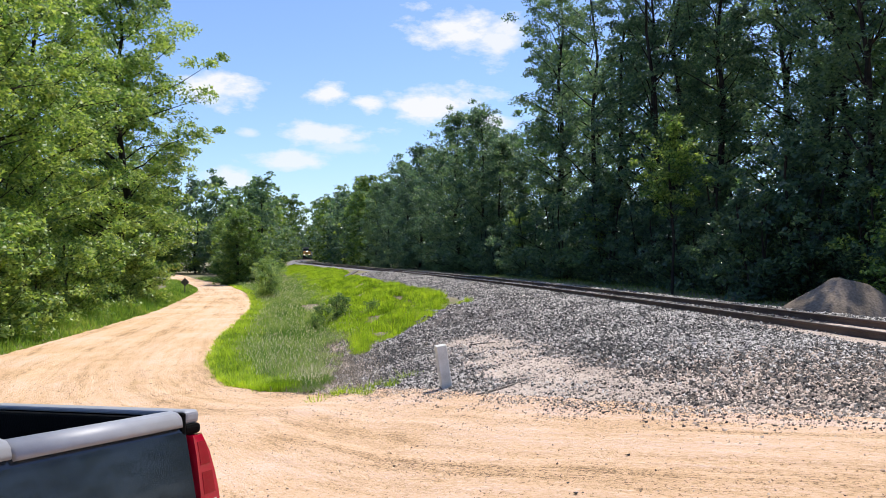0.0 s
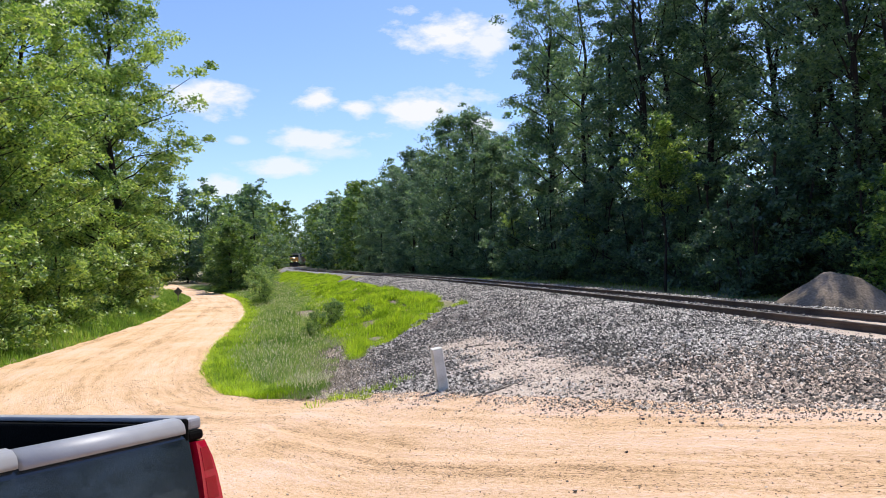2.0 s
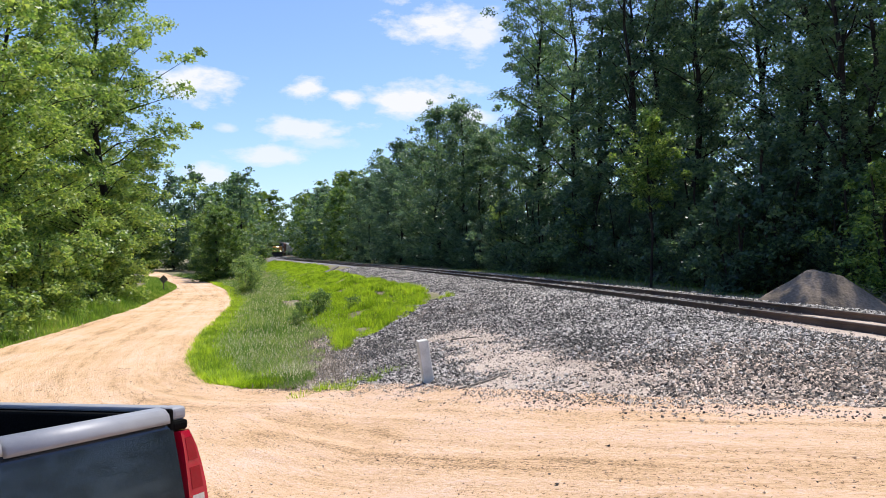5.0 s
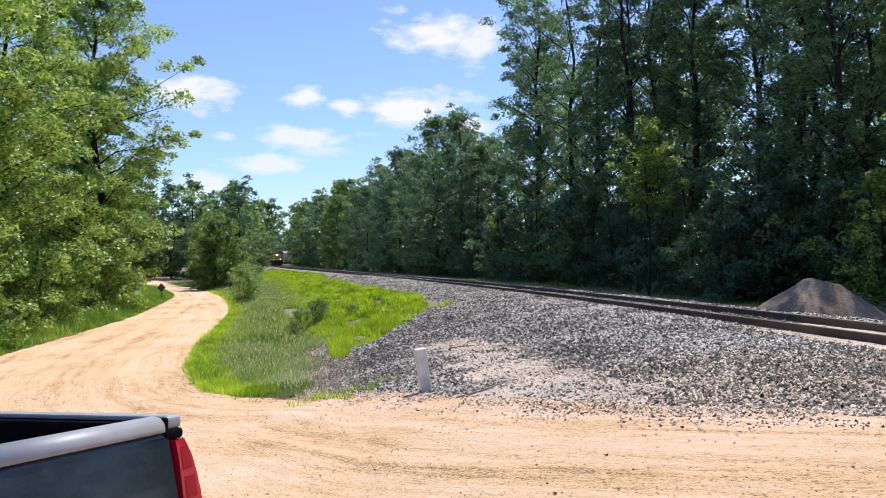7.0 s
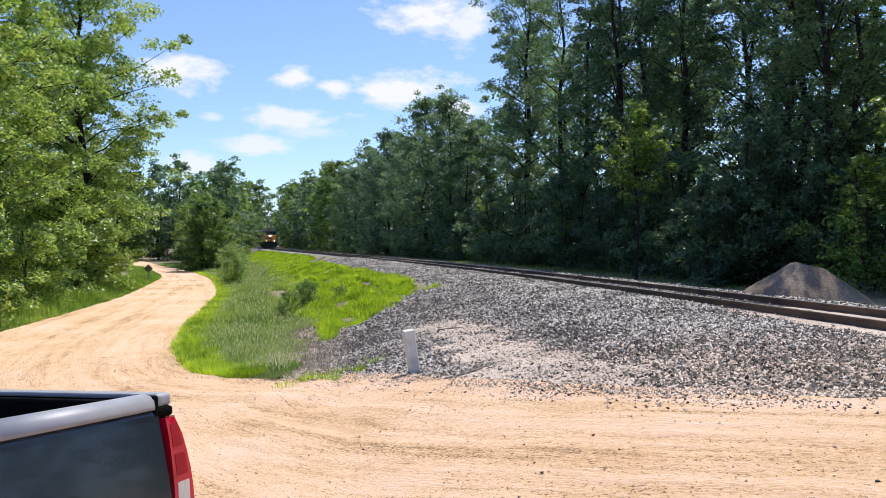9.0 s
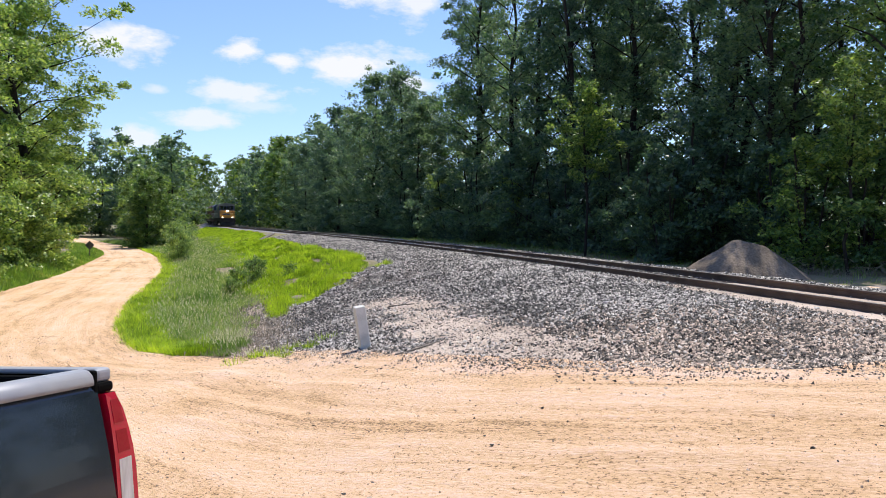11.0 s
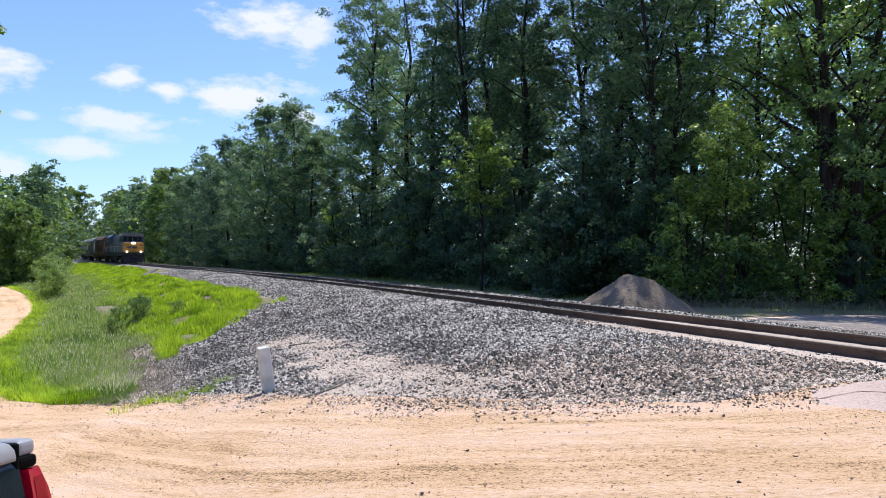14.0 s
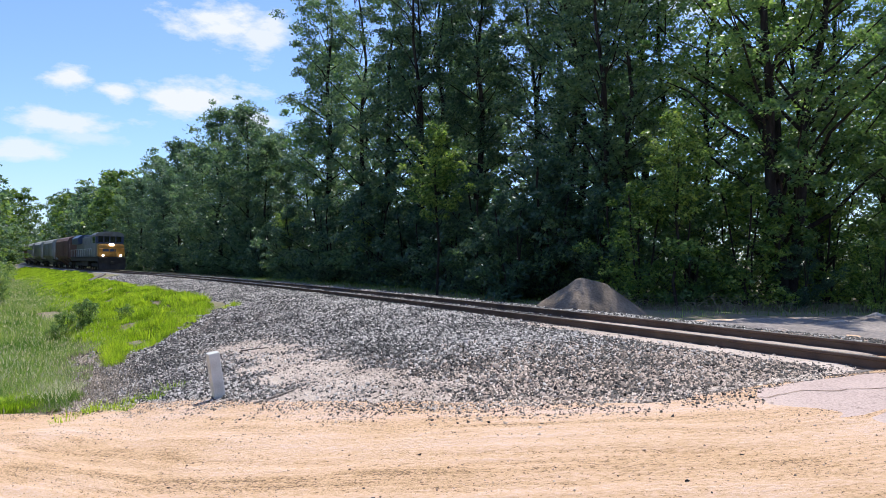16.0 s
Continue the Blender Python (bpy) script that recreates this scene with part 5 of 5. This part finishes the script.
def build_loco():
    """Nose towards +x, the nose's coupler face at x = 0; rail top at z = 0."""
    t = empty("locomotive", "grey diesel locomotive with an orange-yellow nose and lit headlights", "locomotive")
    part("frame", boxed(-21.9, -0.2, -1.5, 1.5, 1.05, 1.55, 0.05), M_UNDER, t)
    part("fuel_tank", boxed(-13.5, -8.5, -1.35, 1.35, 0.4, 1.1, 0.15), M_UNDER, t)
    bogie(t, -4.4, 3, 1.75)
    bogie(t, -17.6, 3, 1.75)
    part("pilot_plate", boxed(-0.35, -0.12, -1.5, 1.5, 0.35, 1.5, 0.06), M_UNDER, t, "black front pilot with a plough")
    part("plough", prism([(-0.12, 0.12), (0.25, 0.10), (-0.12, 0.8)], -1.35, 1.35, "y"), M_UNDER, t)
    # wide nose
    prof = [(-0.55, 1.55), (-0.45, 2.6), (-0.55, 3.02), (-1.65, 3.14), (-1.65, 1.55)]
    bm = prism(prof, -1.42, 1.42, "y")
    bmesh.ops.bevel(bm, geom=list(bm.edges), offset=0.13, segments=2, affect="EDGES")
    part("nose", bm, M_YELLOW, t, "yellow short hood")
    for y0, y1 in ((-0.95, -0.3), (-0.15, 0.3), (0.35, 0.95)):
        part("emblem_bar", boxed(-0.475, -0.43, y0, y1, 2.2, 2.5, 0.01), M_BLUE, t, "dark blue painted bar")
    part("nose_door", boxed(-0.47, -0.42, 0.45, 1.05, 1.6, 2.75, 0.02), M_YELLOW, t)
    bm = boxed(-4.3, -1.6, -1.53, 1.53, 1.55, 4.25, 0.1)
    part("cab", bm, M_GREY, t, "grey cab sides")
    prof = [(-1.56, 4.0), (-1.55, 4.15), (-1.42, 4.34), (-1.15, 4.47), (-0.6, 4.56), (0.6, 4.56), (1.15, 4.47), (1.42, 4.34), (1.55, 4.15), (1.56, 4.0)]
    part("cab_roof", prism(prof, -4.4, -1.45), M_GREY, t, "rounded grey cab roof")
    part("blue_band", boxed(-1.72, -1.57, -1.545, 1.545, 3.16, 4.14, 0.03), M_BLUE, t)
    for y in (-0.98, -0.33, 0.33, 0.98):
        part("windscreen", boxed(-1.58, -1.54, y - 0.27, y + 0.27, 3.30, 3.98, 0.03), M_GLASS, t)
    for y in (-1.545, 1.545):
        for x in (-3.6, -2.7):
            part("cab_window", boxed(x, x + 0.75, y - 0.012, y + 0.012, 3.2, 3.95, 0.01), M_GLASS, t)
    # lamps: a pair over the windscreen's foot, and the ditch lights low down
    for y in (-0.13, 0.13):
        part("headlight", cyl(bmesh.new(), (-0.60, y, 2.98), (-0.40, y, 2.98), 0.16, seg=14), M_LAMP, t, "glowing headlight")
    for y in (-0.95, 0.95):
        part("ditch_light", cyl(bmesh.new(), (-0.25, y, 1.72), (-0.05, y, 1.72), 0.13, seg=14), M_LAMP, t, "glowing ditch light")
    for y in (-0.8, 0.8):
        part("number_board", boxed(-1.62, -1.50, y - 0.4, y + 0.4, 4.14, 4.34, 0.02), M_WHITE, t)
    part("walkway", boxed(-21.8, -0.3, -1.55, 1.55, 1.53, 1.6, 0.01), M_UNDER, t)
    part("long_hood", boxed(-15.6, -4.3, -0.95, 0.95, 1.6, 4.15, 0.12), M_GREY, t, "grey long hood")
    part("hood_roof", boxed(-15.6, -4.3, -0.8, 0.8, 4.12, 4.38, 0.08), M_BLUE, t)
    prof = [(-1.45, 3.3), (-1.5, 4.1), (-0.9, 4.55), (0.9, 4.55), (1.5, 4.1), (1.45, 3.3)]
    part("radiator", prism(prof, -20.8, -15.5), M_BLUE, t, "flared radiator wing")
    part("rear_hood", boxed(-20.6, -15.6, -0.95, 0.95, 1.6, 3.4, 0.08), M_GREY, t)
    for x in np.arange(-14.8, -5, 1.15):
        for y in (-0.955, 0.955):
            part("hood_door", boxed(x, x + 0.95, y - 0.012, y + 0.012, 1.75, 3.7, 0.01), M_GREY, t)
    for y in (-1.5, 1.5):
        bm = bmesh.new()
        cyl(bm, (-21.5, y, 2.55), (-4.5, y, 2.55), 0.025, seg=6)
        for x in np.arange(-21.5, -4.4, 1.7):
            cyl(bm, (x, y, 1.55), (x, y, 2.55), 0.022, seg=6)
        part("handrail", bm, M_CHROME, t)
        bm = bmesh.new()
        cyl(bm, (-0.35, y * 0.92, 1.5), (-0.35, y * 0.92, 2.5), 0.025, seg=6)
        cyl(bm, (-0.35, y * 0.92, 2.5), (-0.35, y * 0.35, 2.5), 0.025, seg=6)
        part("front_rail", bm, M_YELLOW, t)
        bm = bmesh.new()
        for k in range(4):
            box(bm, -0.95, -0.35, min(y, y * 0.78), max(y, y * 0.78), 0.35 + 0.32 * k, 0.39 + 0.32 * k)
        part("steps", bm, M_UNDER, t)
    part("coupler", boxed(-0.2, 0.35, -0.14, 0.14, 0.75, 1.05, 0.04), M_UNDER, t)
    part("horn", cyl(bmesh.new(), (-5.4, 0, 4.5), (-4.6, 0, 4.62), 0.09, 0.16, 10), M_UNDER, t)
    return t


def build_hopper(k):
    L = 17.2
    t = empty("hopper_car", ("rust-brown", "weathered grey", "pale grey")[k] + " covered hopper freight car with ribbed sides", "freight car", "hopper cars of the train")
    prof = [(-1.0, 1.2), (-1.52, 1.75), (-1.55, 3.9), (-1.25, 4.35), (-0.5, 4.62), (0.5, 4.62), (1.25, 4.35), (1.55, 3.9), (1.52, 1.75), (1.0, 1.2)]
    bm = prism(prof, -L + 2.0, -2.0)
    part("body", bm, M_HOP[k], t)
    for s in (-2.0, -L + 2.0):
        e = 1 if s > -5 else -1
        part("end_slope", prism([(s, 4.3), (s + e * 0.1, 4.3), (s + e * 0.1, 3.6), (s - e * 1.6, 1.3), (s - e * 1.7, 1.3), (s, 3.6)], -1.4, 1.4, "y"), M_HOP[k], t)
        for y in (-1.35, 1.35):
            part("end_brace", cyl(bmesh.new(), (s + e * 1.4, y, 1.2), (s + e * 0.05, y, 3.9), 0.06, seg=6), M_HOP[k], t)
            part("end_post", cyl(bmesh.new(), (s + e * 1.4, y, 1.2), (s + e * 1.4, y, 2.3), 0.05, seg=6), M_HOP[k], t)
    part("sill", boxed(-L + 0.4, -0.4, -0.3, 0.3, 0.85, 1.25, 0.03), M_UNDER, t)
    for x in (-1.0, -L + 1.0):
        part("end_platform", boxed(x - 0.75, x + 0.75, -1.45, 1.45, 1.1, 1.25, 0.02), M_UNDER, t)
    for x in np.linspace(-L + 2.6, -2.6, 11):
        for y in (-1, 1):
            part("rib", boxed(x - 0.05, x + 0.05, min(y * 1.53, y * 1.60), max(y * 1.53, y * 1.60), 1.75, 3.95, 0.01, seg=1), M_HOP[k], t)
    for x in np.linspace(-L + 4.2, -4.2, 3):
        bm = bmesh.new()
        r = bmesh.ops.create_cone(bm, cap_ends=True, segments=4, radius1=0.55, radius2=1.9, depth=0.9, matrix=Matrix.Translation((x, 0, 0.85)) @ pose(0, 0, 0, 0, 0, 45))
        part("hopper_chute", bm, M_HOP[k], t)
    part("roof_walk", boxed(-L + 2.2, -2.2, -0.32, 0.32, 4.64, 4.69, 0.01), M_CHROME, t)
    for x in (-2.3, -L + 2.3):
        bogie(t, x, 2, 1.75, 0.42)
    part("coupler", boxed(-0.45, 0.12, -0.12, 0.12, 0.75, 1.05, 0.03), M_UNDER, t)
    return t


_ys = np.arange(-60, 460, 0.5)
_arc = np.concatenate([[0], np.cumsum(np.hypot(np.diff(track_x(_ys)), 0.5))])


def on_line(s):
    """The middle of the track at s metres along it."""
    y = float(np.interp(s, _arc, _ys))
    return Vector((float(track_x(y)), y, float(rail_z(y))))


def riding(s, length):
    """The pose of a vehicle whose nose is at s, riding on two bogies."""
    a, b = on_line(s + length * 0.18), on_line(s + length * 0.82)
    d = (a - b).normalized()
    m = Matrix((d, Vector((0, 0, 1)).cross(d).normalized(), d.cross(Vector((0, 0, 1)).cross(d).normalized()))).transposed().to_4x4()
    m.translation = a + d * (length * 0.18)
    return m


TRAIN = [(build_loco(), 22.3, 0.0)]
s = 22.6
for k in (0, 1, 2, 1, 0, 2, 1, 1):
    TRAIN.append((build_hopper(k), 17.2, s))
    s += 17.5


def nose_y(t):
    """How far off the train's nose is."""
    return float(np.interp(t, NOSE_T, NOSE_Y))


NOSE_T = [0, 16]
NOSE_Y = [275, 92.5]


def motions():
    for ob, length, back in TRAIN:
        rows = []
        for i in range(33):
            t = i * 0.5
            s0 = float(np.interp(nose_y(t), _ys, _arc))
            rows.append((t, riding(s0 + back, length)))
        walk(ob, rows)


motions()
